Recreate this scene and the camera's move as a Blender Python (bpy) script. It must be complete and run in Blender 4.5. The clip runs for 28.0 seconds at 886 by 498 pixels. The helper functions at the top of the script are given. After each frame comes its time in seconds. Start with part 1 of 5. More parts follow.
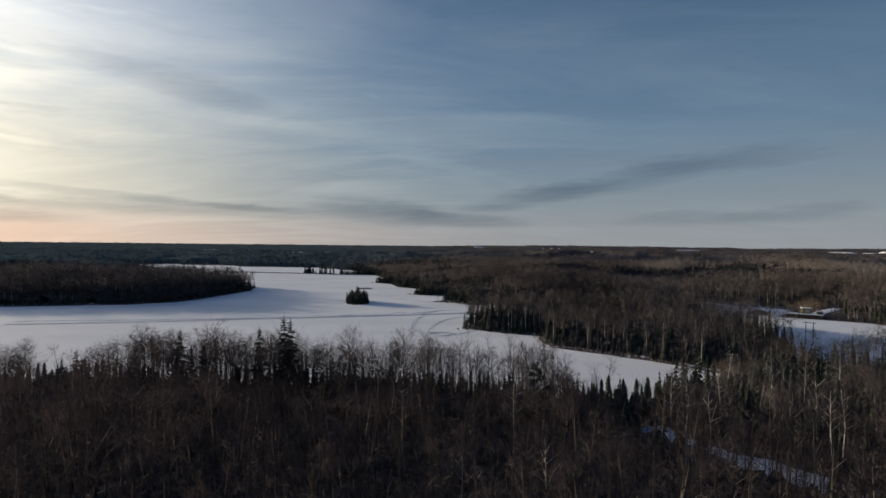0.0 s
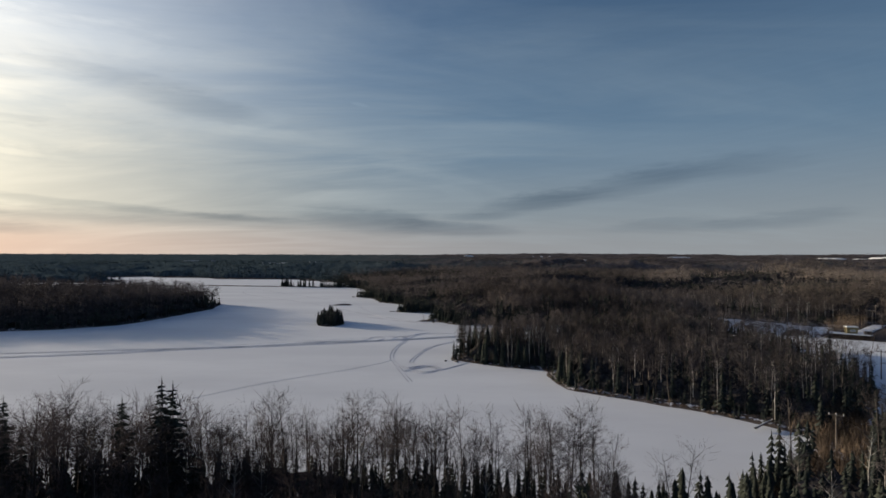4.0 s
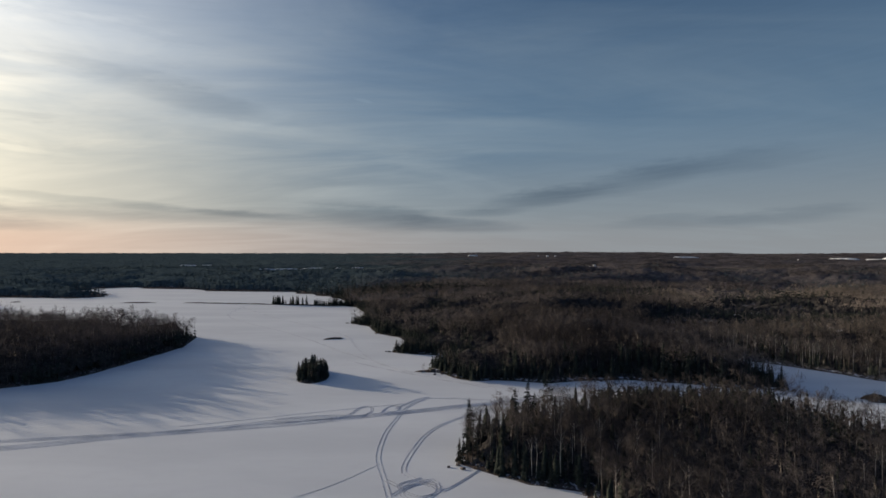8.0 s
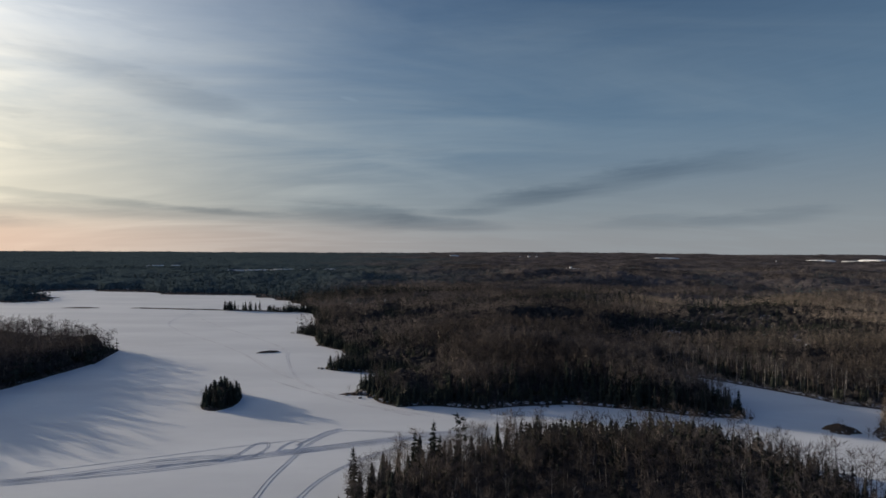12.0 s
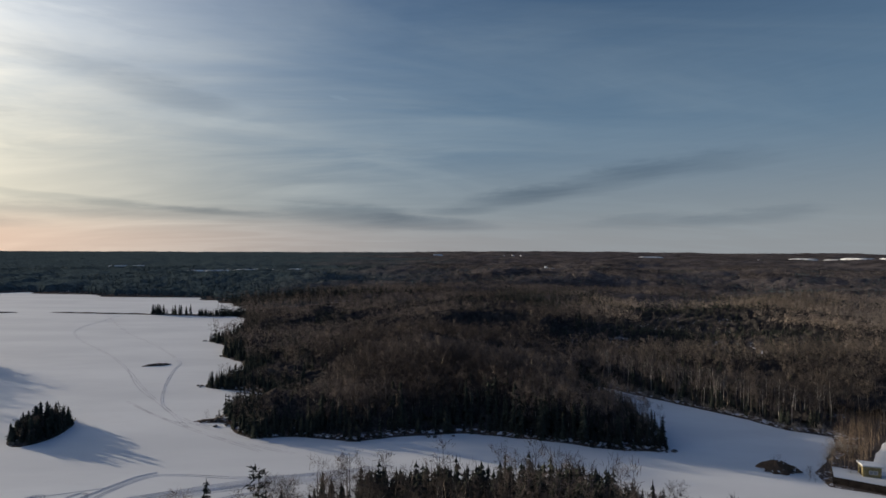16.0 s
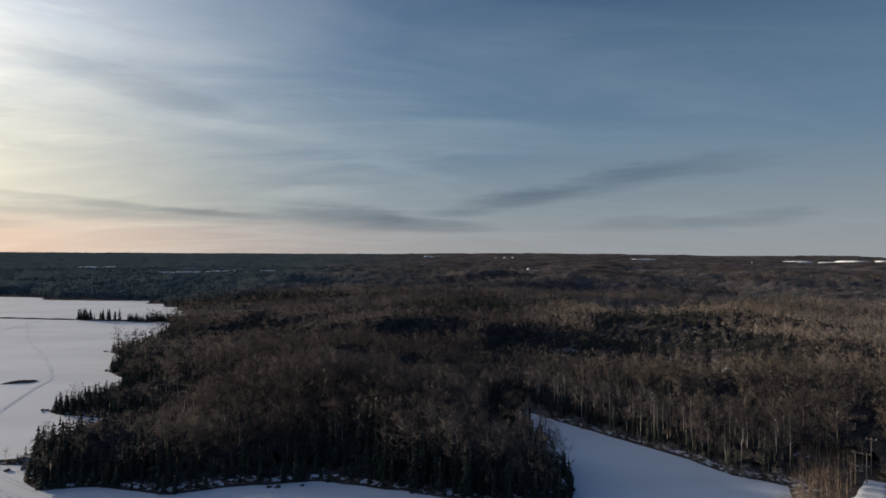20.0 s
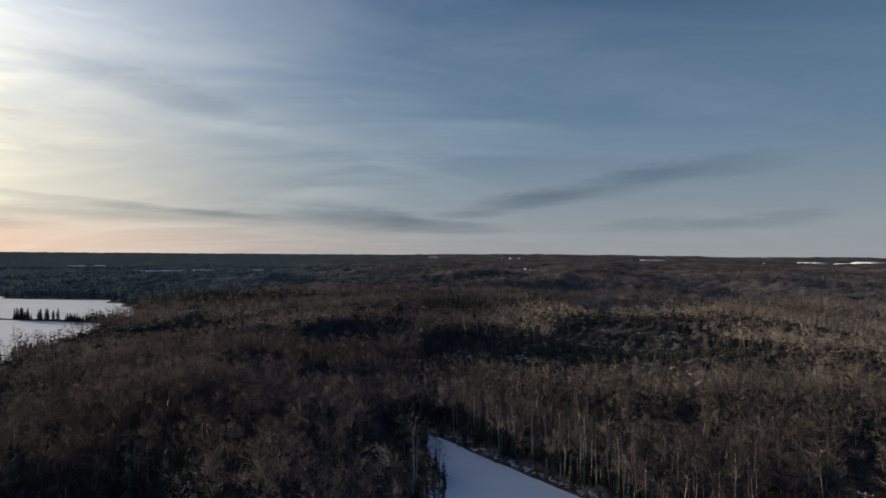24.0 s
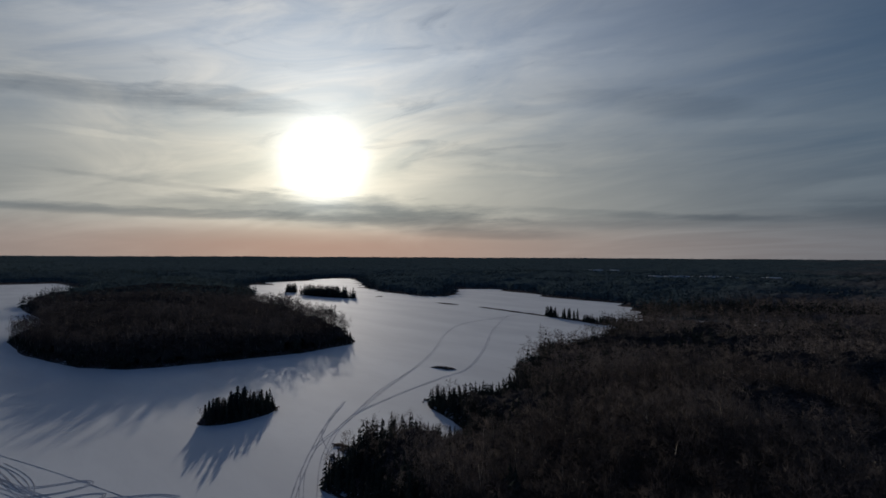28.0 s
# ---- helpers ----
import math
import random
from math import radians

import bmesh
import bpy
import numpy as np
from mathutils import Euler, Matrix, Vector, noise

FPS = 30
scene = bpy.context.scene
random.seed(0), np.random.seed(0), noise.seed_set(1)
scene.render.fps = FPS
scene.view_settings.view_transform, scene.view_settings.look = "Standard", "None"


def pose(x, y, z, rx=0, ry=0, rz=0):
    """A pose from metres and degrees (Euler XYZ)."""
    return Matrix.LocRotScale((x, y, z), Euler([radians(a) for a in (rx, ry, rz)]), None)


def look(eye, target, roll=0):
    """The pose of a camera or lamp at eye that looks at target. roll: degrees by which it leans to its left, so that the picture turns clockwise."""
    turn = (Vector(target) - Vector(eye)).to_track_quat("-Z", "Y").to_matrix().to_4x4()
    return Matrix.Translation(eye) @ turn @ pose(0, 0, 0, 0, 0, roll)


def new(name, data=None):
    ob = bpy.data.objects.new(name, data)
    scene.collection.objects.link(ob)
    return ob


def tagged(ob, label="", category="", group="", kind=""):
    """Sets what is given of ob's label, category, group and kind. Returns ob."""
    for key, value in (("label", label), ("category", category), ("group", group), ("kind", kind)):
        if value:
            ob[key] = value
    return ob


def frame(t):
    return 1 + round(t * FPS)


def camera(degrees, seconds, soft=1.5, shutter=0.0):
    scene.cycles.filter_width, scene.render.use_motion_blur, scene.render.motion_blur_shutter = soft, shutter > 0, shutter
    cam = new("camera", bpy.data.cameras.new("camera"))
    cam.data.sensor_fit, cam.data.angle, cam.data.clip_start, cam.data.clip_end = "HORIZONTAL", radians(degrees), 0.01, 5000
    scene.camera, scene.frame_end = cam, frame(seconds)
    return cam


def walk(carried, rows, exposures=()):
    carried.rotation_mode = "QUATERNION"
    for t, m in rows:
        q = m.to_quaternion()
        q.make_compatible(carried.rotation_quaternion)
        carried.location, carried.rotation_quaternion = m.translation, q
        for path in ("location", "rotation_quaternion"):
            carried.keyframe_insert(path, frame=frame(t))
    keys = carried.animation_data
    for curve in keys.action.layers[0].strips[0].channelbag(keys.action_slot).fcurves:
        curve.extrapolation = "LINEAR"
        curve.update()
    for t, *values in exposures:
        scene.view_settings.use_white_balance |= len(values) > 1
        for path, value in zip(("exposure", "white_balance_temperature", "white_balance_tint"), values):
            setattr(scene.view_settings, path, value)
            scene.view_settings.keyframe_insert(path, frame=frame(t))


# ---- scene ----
cam = camera(78.1, 28.0, soft=1.6)
ROWS = [  # seconds, x, y, z, yaw, pitch, roll
    (0.0, 1.57, 5.64, 33.29, 0.47, -0.30, -0.64),
    (0.5, 1.57, 10.13, 33.06, 0.49, -0.30, -0.56),
    (1.0, 1.57, 14.72, 32.87, 0.48, -0.29, -0.51),
    (1.5, 1.69, 19.48, 32.81, 0.37, -0.28, -0.49),
    (2.0, 1.85, 24.48, 32.71, 0.19, -0.23, -0.46),
    (2.5, 2.08, 29.71, 32.59, 0.04, -0.19, -0.45),
    (3.0, 2.41, 35.20, 32.70, -0.32, 0.06, -0.37),
    (3.5, 2.81, 40.89, 33.60, -0.62, 0.42, -0.28),
    (4.0, 3.13, 46.61, 34.67, -0.64, 0.61, -0.21),
    (4.5, 3.36, 52.35, 36.19, -0.68, 0.69, -0.31),
    (6.5, 4.15, 75.01, 44.42, -0.48, 0.34, -0.13),
    (7.0, 4.17, 80.03, 47.18, -0.33, 0.32, -0.14),
    (7.5, 4.16, 84.91, 50.25, -0.24, 0.28, -0.15),
    (8.0, 4.10, 89.54, 53.52, -0.21, 0.21, -0.17),
    (8.5, 3.99, 94.17, 56.65, -0.18, 0.17, -0.23),
    (9.0, 4.08, 98.79, 57.50, -0.24, 0.18, -0.23),
    (9.5, 5.71, 103.58, 57.48, -0.73, 0.20, -0.32),
    (10.0, 9.06, 108.14, 57.53, -1.13, 0.31, -0.43),
    (10.5, 13.31, 109.89, 57.54, -0.88, 0.23, -0.43),
    (11.0, 17.64, 110.26, 57.54, -1.02, 0.16, -0.42),
    (11.5, 22.23, 110.90, 57.76, -1.43, 0.14, -0.45),
    (12.0, 26.91, 112.80, 57.83, -1.74, 0.13, -0.43),
    (12.5, 31.68, 115.41, 57.95, -1.93, 0.14, -0.37),
    (14.5, 51.56, 132.14, 57.80, -2.38, -0.04, -0.33),
    (15.0, 56.52, 136.79, 57.73, -2.49, -0.03, -0.33),
    (15.5, 61.41, 141.52, 57.67, -2.62, 0.01, -0.32),
    (16.0, 66.14, 146.32, 57.63, -2.78, 0.07, -0.33),
    (16.5, 70.90, 151.17, 57.60, -2.91, 0.14, -0.30),
    (17.0, 75.65, 155.77, 57.62, -2.95, 0.18, -0.29),
    (17.5, 80.41, 160.47, 57.59, -2.98, 0.23, -0.30),
    (18.0, 85.18, 164.77, 57.61, -3.04, 0.26, -0.32),
    (18.5, 89.87, 169.19, 57.68, -3.07, 0.26, -0.35),
    (19.0, 94.64, 173.41, 57.66, -3.06, 0.27, -0.40),
    (19.5, 99.34, 177.62, 57.34, -3.03, 0.30, -0.42),
    (20.0, 104.18, 181.83, 56.44, -3.03, 0.28, -0.43),
    (20.5, 108.97, 186.23, 55.38, -2.96, 0.25, -0.44),
    (21.0, 113.87, 190.64, 54.25, -2.92, 0.21, -0.47),
    (21.5, 119.02, 195.11, 53.11, -2.88, 0.21, -0.46),
    (23.5, 138.35, 213.13, 52.55, -2.24, 0.28, -0.54),
    (24.0, 140.43, 218.18, 52.34, -1.82, 0.41, -0.54),
    (24.5, 140.86, 223.18, 52.24, 0.64, 0.50, -0.56),
    (25.0, 140.37, 228.21, 52.14, 5.58, 0.55, -0.62),
    (25.5, 138.78, 233.10, 52.24, 12.21, 0.60, -0.66),
    (26.0, 136.36, 237.75, 52.45, 18.32, 0.59, -0.68),
    (26.5, 133.65, 242.31, 52.36, 28.91, 0.61, -0.60),
    (27.0, 130.55, 246.53, 52.49, 39.09, 0.68, -0.43),
    (27.5, 127.15, 250.14, 52.04, 45.42, 0.91, -0.49),
    (28.0, 124.44, 253.00, 51.90, 47.88, 0.62, -0.28),
]
walk(cam, [(t, pose(x, y, z, 90 + pitch, roll, yaw)) for t, x, y, z, yaw, pitch, roll in ROWS],
     exposures=[(0, 0.0, 6500, 10), (5, -0.02, 6500, 10), (8, -0.1, 6500, 10), (15, -0.08, 6500, 10), (19, 0.0, 6500, 10), (22, 0.06, 6500, 10), (24.5, 0.04, 6480, 10), (25.5, -0.12, 6420, 10), (26, -0.42, 6320, 10), (26.5, -0.62, 6220, 10), (27.2, -0.95, 5980, 10), (28, -1.27, 5780, 10)])

# ================= sun, sky =================
SUN_AZ, SUN_EL = radians(-60.3), radians(9.4)
SUN_DIR = Vector((math.sin(SUN_AZ) * math.cos(SUN_EL), math.cos(SUN_AZ) * math.cos(SUN_EL), math.sin(SUN_EL)))
sun_data = bpy.data.lights.new("sun", "SUN")
sun_data.energy, sun_data.angle, sun_data.color = 4.85, radians(0.8), (1.0, 0.85, 0.67)
sun = new("sun", sun_data)
sun.matrix_world = look(SUN_DIR * 200, (0, 0, 0))


class Nodes:
    """Short hand for building node trees."""

    def __init__(self, tree, empty=True):
        self.tree = tree
        if empty:
            tree.nodes.clear()

    def add(self, kind, **inputs):
        n = self.tree.nodes.new(kind)
        for k, v in inputs.items():
            self.put(n, k, v)
        return n

    def put(self, n, key, v):
        sock = n.inputs[int(key[1:])] if key[0] == "i" and key[1:].isdigit() else n.inputs[key.replace("_", " ")]
        if isinstance(v, bpy.types.NodeSocket):
            self.tree.links.new(v, sock)
        else:
            sock.default_value = v

    def math(self, op, a, b=0.0, clamp=False):
        n = self.add("ShaderNodeMath", i0=a, i1=b)
        n.operation, n.use_clamp = op, clamp
        return n.outputs[0]

    def vec(self, op, a, b=(0, 0, 0)):
        n = self.add("ShaderNodeVectorMath", i0=a, i1=b)
        n.operation = op
        return n.outputs["Value"] if op in ("DOT_PRODUCT", "LENGTH") else n.outputs[0]

    def mix(self, fac, a, b, blend="MIX"):
        n = self.tree.nodes.new("ShaderNodeMixRGB")
        n.blend_type = blend
        self.put(n, "i0", fac), self.put(n, "i1", a), self.put(n, "i2", b)
        return n.outputs[0]

    def span(self, v, a, b, c=0.0, d=1.0):
        n = self.add("ShaderNodeMapRange", i0=v, i1=a, i2=b, i3=c, i4=d)
        n.interpolation_type = "SMOOTHSTEP"
        return n.outputs[0]

    def noise(self, v, scale, detail=4.0, rough=0.5, distortion=0.0):
        n = self.add("ShaderNodeTexNoise", Scale=scale, Detail=detail, Roughness=rough, Distortion=distortion)
        if v is not None:
            self.put(n, "Vector", v)
        return n.outputs["Fac"]


def rgb(r, g, b):
    return (r, g, b, 1.0)


world = bpy.data.worlds.new("winter_evening_sky")
scene.world = world
world.use_nodes = True
w = Nodes(world.node_tree)
sky = w.add("ShaderNodeTexSky")
sky.sky_type, sky.sun_disc = "NISHITA", False
sky.sun_elevation, sky.sun_rotation = SUN_EL, SUN_AZ
sky.altitude, sky.air_density, sky.dust_density, sky.ozone_density = 400, 1.0, 1.2, 1.5
way = w.vec("NORMALIZE", w.add("ShaderNodeTexCoord").outputs["Generated"])
split = w.add("ShaderNodeSeparateXYZ", i0=way)
dx, dy, dz = split.outputs
elev = w.math("MULTIPLY", w.math("ARCSINE", dz), 57.2958)
azim = w.math("MULTIPLY", w.math("ARCTAN2", dx, dy), 57.2958)
off_sun = w.math("MULTIPLY", w.math("ARCCOSINE", w.vec("DOT_PRODUCT", way, SUN_DIR)), 57.2958)


def fall(width, power=1.0):
    """exp(-(angle from the sun / width) ** power)"""
    return w.math("EXPONENT", w.math("MULTIPLY", w.math("POWER", w.math("DIVIDE", off_sun, width), power), -1.0))


# clear air, paler in the thin high haze towards the horizon
clear = w.mix(1.0, sky.outputs[0], rgb(0.037, 0.058, 0.080), "MULTIPLY")
clear = w.mix(w.span(elev, 34.0, 4.0, 0.0, 0.80), clear, rgb(0.152, 0.232, 0.323))
clear = w.mix(w.span(elev, 13.0, 0.0, 0.0, 0.95), clear, rgb(0.276, 0.306, 0.326))
clear = w.mix(w.span(elev, 32.0, 62.0), clear, w.mix(1.0, clear, rgb(0.31, 0.60, 1.22), "MULTIPLY"))
# cirrus, in streaks on a high flat layer
high = w.math("ADD", w.math("MAXIMUM", dz, 0.0), 0.11)
flat = w.add("ShaderNodeCombineXYZ", i0=w.math("DIVIDE", dx, high), i1=w.math("DIVIDE", dy, high), i2=0.0).outputs[0]
turned = w.add("ShaderNodeMapping", Vector=flat, Rotation=(0, 0, radians(-22)), Scale=(0.60, 1.5, 1.0)).outputs[0]
streak = w.noise(turned, 0.75, 8.0, 0.56, 1.4)
near_sun = w.add("ShaderNodeCombineXYZ", i0=w.math("MULTIPLY", azim, 0.045), i1=w.math("MULTIPLY", w.math("ADD", elev, w.math("MULTIPLY", azim, -0.16)), 0.17), i2=1.0).outputs[0]
wavy = w.noise(near_sun, 1.3, 8.0, 0.58, 1.3)
streak = w.mix(fall(34.0, 4.0), streak, wavy)
broad = w.noise(flat, 0.40, 3.0, 0.5, 0.4)
veil = w.math("MULTIPLY", w.span(streak, 0.28, 0.80), w.span(broad, 0.32, 0.66, 0.25, 1.0))
veil = w.math("MULTIPLY", veil, w.math("ADD", w.math("MULTIPLY", fall(50.0, 2.2), 1.0), 0.20), True)
lit = w.mix(fall(30.0, 1.5), rgb(0.34, 0.42, 0.47), rgb(1.08, 0.98, 0.80))
colour = w.mix(veil, clear, lit)
# glow of the sun through the thin cloud
for width, power, strength, tint in ((3.1, 2.2, 4.5, (1.0, 0.95, 0.82)), (5.2, 1.0, 1.9, (1.0, 0.88, 0.62)), (9.5, 1.5, 0.20, (1.0, 0.74, 0.36)), (32.0, 2.2, 0.84, (1.0, 0.81, 0.50))):
    glow = w.math("MULTIPLY", fall(width, power), strength)
    tinted = w.mix(w.span(elev, 8.0, 22.0), rgb(*tint), rgb(0.93, 0.87, 0.80))
    colour = w.mix(1.0, colour, w.mix(1.0, tinted, glow, "MULTIPLY"), "ADD")
# thicker grey patches of cirrus towards the sun
grey = w.math("MULTIPLY", w.span(w.mix(fall(34.0, 4.0), w.noise(turned, 1.7, 6.0, 0.55, 0.5), w.noise(near_sun, 2.4, 6.0, 0.55, 0.8)), 0.52, 0.72), w.math("MULTIPLY", fall(50.0, 2.0), 0.50))
grey = w.math("MULTIPLY", grey, w.span(elev, 6.0, 12.0))
colour = w.mix(grey, colour, w.mix(1.0, colour, rgb(0.45, 0.50, 0.58), "MULTIPLY"))
# peach band low over the horizon
band = w.math("MULTIPLY", w.span(elev, 4.5, 0.6), w.math("ADD", w.math("MULTIPLY", fall(40.0, 1.8), 0.90), 0.03))
colour = w.mix(w.math("MULTIPLY", band, 0.92), colour, w.mix(fall(24.0, 2.0), rgb(0.72, 0.48, 0.38), rgb(1.05, 0.56, 0.36)))
# darker bars of cloud: azimuth, elevation, half length, half thickness, rise, depth
BARS = [(10.5, 5.5, 6, 0.8, 0.14, 0.50), (17.5, 6.8, 7.5, 1.1, 0.15, 0.38), (26.5, 8.2, 7, 1.0, 0.05, 0.32),
        (-7, 3.5, 6, 1.05, -0.08, 0.52), (1.5, 2.7, 6, 0.6, -0.04, 0.50), (4.5, 4.0, 3.4, 0.35, 0.03, 0.42),
        (23.5, 2.9, 6, 0.6, 0.03, 0.30), (32, 3.2, 5, 0.7, 0.08, 0.36),
        (-31, 4.2, 11, 0.32, -0.06, 0.34), (-36, 3.0, 8, 0.55, -0.02, 0.25), (-19, 3.5, 6, 0.28, -0.05, 0.30),
        (-24, 14.0, 5.5, 0.9, -0.12, 0.32), (-30, 15.6, 7, 0.7, -0.06, 0.25),
        (-79, 13.9, 10, 0.85, 0.02, 0.62), (-69, 14.6, 7, 0.9, 0.0, 0.62), (-44, 14.4, 6, 0.8, 0.02, 0.28), (-73, 6.4, 10, 0.22, -0.06, 0.35),
        (-59, 4.4, 14.5, 1.5, -0.04, 0.92), (-53, 3.7, 11, 0.9, -0.05, 0.62), (-79, 3.9, 20, 0.42, -0.01, 0.85), (-28, 3.3, 13, 0.6, -0.01, 0.40), (-43, 2.2, 8, 0.5, -0.02, 0.60)]
stretched = w.add("ShaderNodeCombineXYZ", i0=w.math("MULTIPLY", azim, 0.09), i1=w.math("MULTIPLY", elev, 0.5), i2=3.0).outputs[0]
wob = w.math("SUBTRACT", w.noise(stretched, 1.5, 6.0, 0.6), 0.5)
threads = w.add("ShaderNodeCombineXYZ", i0=w.math("MULTIPLY", azim, 0.10), i1=w.math("MULTIPLY", w.math("SUBTRACT", elev, w.math("MULTIPLY", azim, 0.10)), 1.7), i2=7.0).outputs[0]
fine = w.math("SUBTRACT", w.noise(threads, 1.6, 5.0, 0.62, 0.5), 0.5)
for az, el, half, thick, slope, depth in BARS:
    da = w.math("SUBTRACT", azim, float(az))
    de = w.math("SUBTRACT", w.math("SUBTRACT", elev, float(el)), w.math("MULTIPLY", da, slope))
    de = w.math("ADD", de, w.math("MULTIPLY", wob, thick * 2.2))
    q = w.math("ADD", w.math("POWER", w.math("ABSOLUTE", w.math("DIVIDE", da, float(half))), 2.0),
               w.math("POWER", w.math("ABSOLUTE", w.math("DIVIDE", de, float(thick))), 2.0))
    q = w.math("ADD", q, w.math("ADD", w.math("MULTIPLY", wob, 2.2), w.math("MULTIPLY", fine, 0.9)))
    colour = w.mix(w.math("MULTIPLY", w.span(q, 2.3, -0.5), depth), colour, w.mix(1.0, colour, w.mix(fall(42.0, 3.0), rgb(0.40, 0.48, 0.56), rgb(0.46, 0.50, 0.56)), "MULTIPLY"))
# pale wisps that catch the light: azimuth, elevation, half length, half thickness, rise, strength
for az, el, half, thick, slope, depth in ((-21, 12.0, 8, 0.5, -0.02, 0.30), (-17.5, 13.2, 2.6, 0.9, 0.30, 0.25), (-33, 18.5, 12, 1.2, -0.04, 0.35), (-38, 14.0, 9, 1.6, -0.03, 0.30), (-8.2, 15.2, 0.9, 0.18, -0.2, 0.35),
                                           (-80, 10.4, 5, 0.3, -0.04, 0.5), (-38, 8.4, 5, 0.3, -0.05, 0.4), (-52, 19.0, 14, 1.0, 0.12, 0.35), (-40, 21.0, 12, 0.9, 0.16, 0.30), (-75, 19.5, 12, 1.3, 0.05, 0.25)):
    da = w.math("SUBTRACT", azim, float(az))
    de = w.math("ADD", w.math("SUBTRACT", w.math("SUBTRACT", elev, float(el)), w.math("MULTIPLY", da, slope)), w.math("MULTIPLY", wob, thick * 3.0))
    q = w.math("ADD", w.math("POWER", w.math("ABSOLUTE", w.math("DIVIDE", da, float(half))), 2.0), w.math("POWER", w.math("ABSOLUTE", w.math("DIVIDE", de, float(thick))), 2.0))
    q = w.math("ADD", q, w.math("ADD", w.math("MULTIPLY", wob, 2.2), w.math("MULTIPLY", fine, 2.0)))
    colour = w.mix(w.math("MULTIPLY", w.span(q, 1.6, -0.2), depth), colour, w.mix(1.0, colour, rgb(1.32, 1.28, 1.22), "MULTIPLY"))
# faint threads through the whole veil
colour = w.mix(w.math("MULTIPLY", w.span(elev, 1.5, 8.0), 1.0), colour, w.mix(1.0, colour, w.math("ADD", w.math("MULTIPLY", fine, 0.09), 1.0), "MULTIPLY"))
colour = w.mix(w.span(elev, -0.5, -4.0), colour, rgb(0.06, 0.06, 0.06))
back = w.add("ShaderNodeBackground", Color=colour, Strength=1.0)
w.put(w.add("ShaderNodeOutputWorld"), "Surface", back.outputs[0])

# ================= materials =================


def material(name, rough=0.9, spec=0.2):
    m = bpy.data.materials.new(name)
    m.use_nodes = True
    n = Nodes(m.node_tree)
    bsdf = n.add("ShaderNodeBsdfPrincipled", Roughness=rough)
    n.put(bsdf, "Specular_IOR_Level", spec)
    n.put(n.add("ShaderNodeOutputMaterial"), "Surface", bsdf.outputs[0])
    place = n.add("ShaderNodeNewGeometry").outputs["Position"]
    return m, n, bsdf, place


def bump(n, bsdf, height, strength, distance):
    b = n.add("ShaderNodeBump", Strength=strength, Distance=distance, Height=height)
    n.put(bsdf, "Normal", b.outputs[0])


def mottled(name, a, b, scale=0.4, rough=0.9, spec=0.2, fine=8.0, fine_amount=0.35, relief=0.0):
    """Two colours in patches, with a finer grain on top."""
    m, n, bsdf, place = material(name, rough, spec)
    base = n.mix(n.span(n.noise(place, scale, 3.0), 0.32, 0.68), rgb(*a), rgb(*b))
    grain = n.span(n.noise(place, fine, 3.0), 0.25, 0.75, 1.0 - fine_amount, 1.0 + fine_amount)
    n.put(bsdf, "Base_Color", n.mix(1.0, base, grain, "MULTIPLY"))
    if relief:
        bump(n, bsdf, n.noise(place, fine, 3.0), 0.6, relief)
    return m


def snow_material():
    m, n, bsdf, place = material("wind_packed_snow", 0.76, 0.06)
    drawn = n.add("ShaderNodeMapping", Vector=place, Rotation=(0, 0, radians(25)), Scale=(0.35, 1.0, 1.0)).outputs[0]
    big = n.noise(drawn, 0.035, 4.0, 0.55)
    mid = n.noise(drawn, 0.35, 5.0, 0.6)
    tone = n.mix(n.span(big, 0.3, 0.7), rgb(0.712, 0.735, 0.745), rgb(0.815, 0.838, 0.84))
    tone = n.mix(n.math("MULTIPLY", n.span(mid, 0.45, 0.75), 0.22), tone, rgb(0.69, 0.695, 0.71))
    n.put(bsdf, "Base_Color", tone)
    bump(n, bsdf, n.math("ADD", n.math("MULTIPLY", mid, 0.10), n.math("MULTIPLY", n.noise(place, 3.0, 4.0), 0.03)), 0.5, 1.0)
    return m


def floor_material():
    """Forest floor: brush, litter and old leaves with snow between."""
    m, n, bsdf, place = material("forest_floor_snow_and_litter", 0.95, 0.0)
    brush = n.mix(n.noise(place, 0.6, 4.0), rgb(0.060, 0.053, 0.050), rgb(0.140, 0.115, 0.100))
    cover = n.math("ADD", n.math("MULTIPLY", n.noise(place, 0.09, 4.0), 0.45), n.math("MULTIPLY", n.noise(place, 1.1, 6.0), 0.55))
    n.put(bsdf, "Base_Color", n.mix(n.span(cover, 0.57, 0.65), brush, rgb(0.66, 0.67, 0.70)))
    bump(n, bsdf, n.noise(place, 1.5, 4.0), 0.7, 0.3)
    return m


SNOW = snow_material()
FLOOR = floor_material()
def bark_material():
    m, n, bsdf, place = material("aspen_and_birch_bark", 0.85, 0.05)
    pale = n.span(n.noise(place, 0.22, 2.0), 0.55, 0.70)
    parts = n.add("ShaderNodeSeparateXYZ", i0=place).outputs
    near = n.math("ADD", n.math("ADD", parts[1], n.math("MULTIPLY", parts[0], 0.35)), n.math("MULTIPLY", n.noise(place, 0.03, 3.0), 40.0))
    pale = n.math("MULTIPLY", pale, n.span(near, 108.0, 150.0, 0.22, 1.0))  # fewer pale stems on the near side of the lake
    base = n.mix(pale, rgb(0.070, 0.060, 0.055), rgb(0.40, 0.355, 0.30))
    n.put(bsdf, "Base_Color", n.mix(1.0, base, n.span(n.noise(place, 3.5, 3.0), 0.25, 0.75, 0.6, 1.2), "MULTIPLY"))
    return m


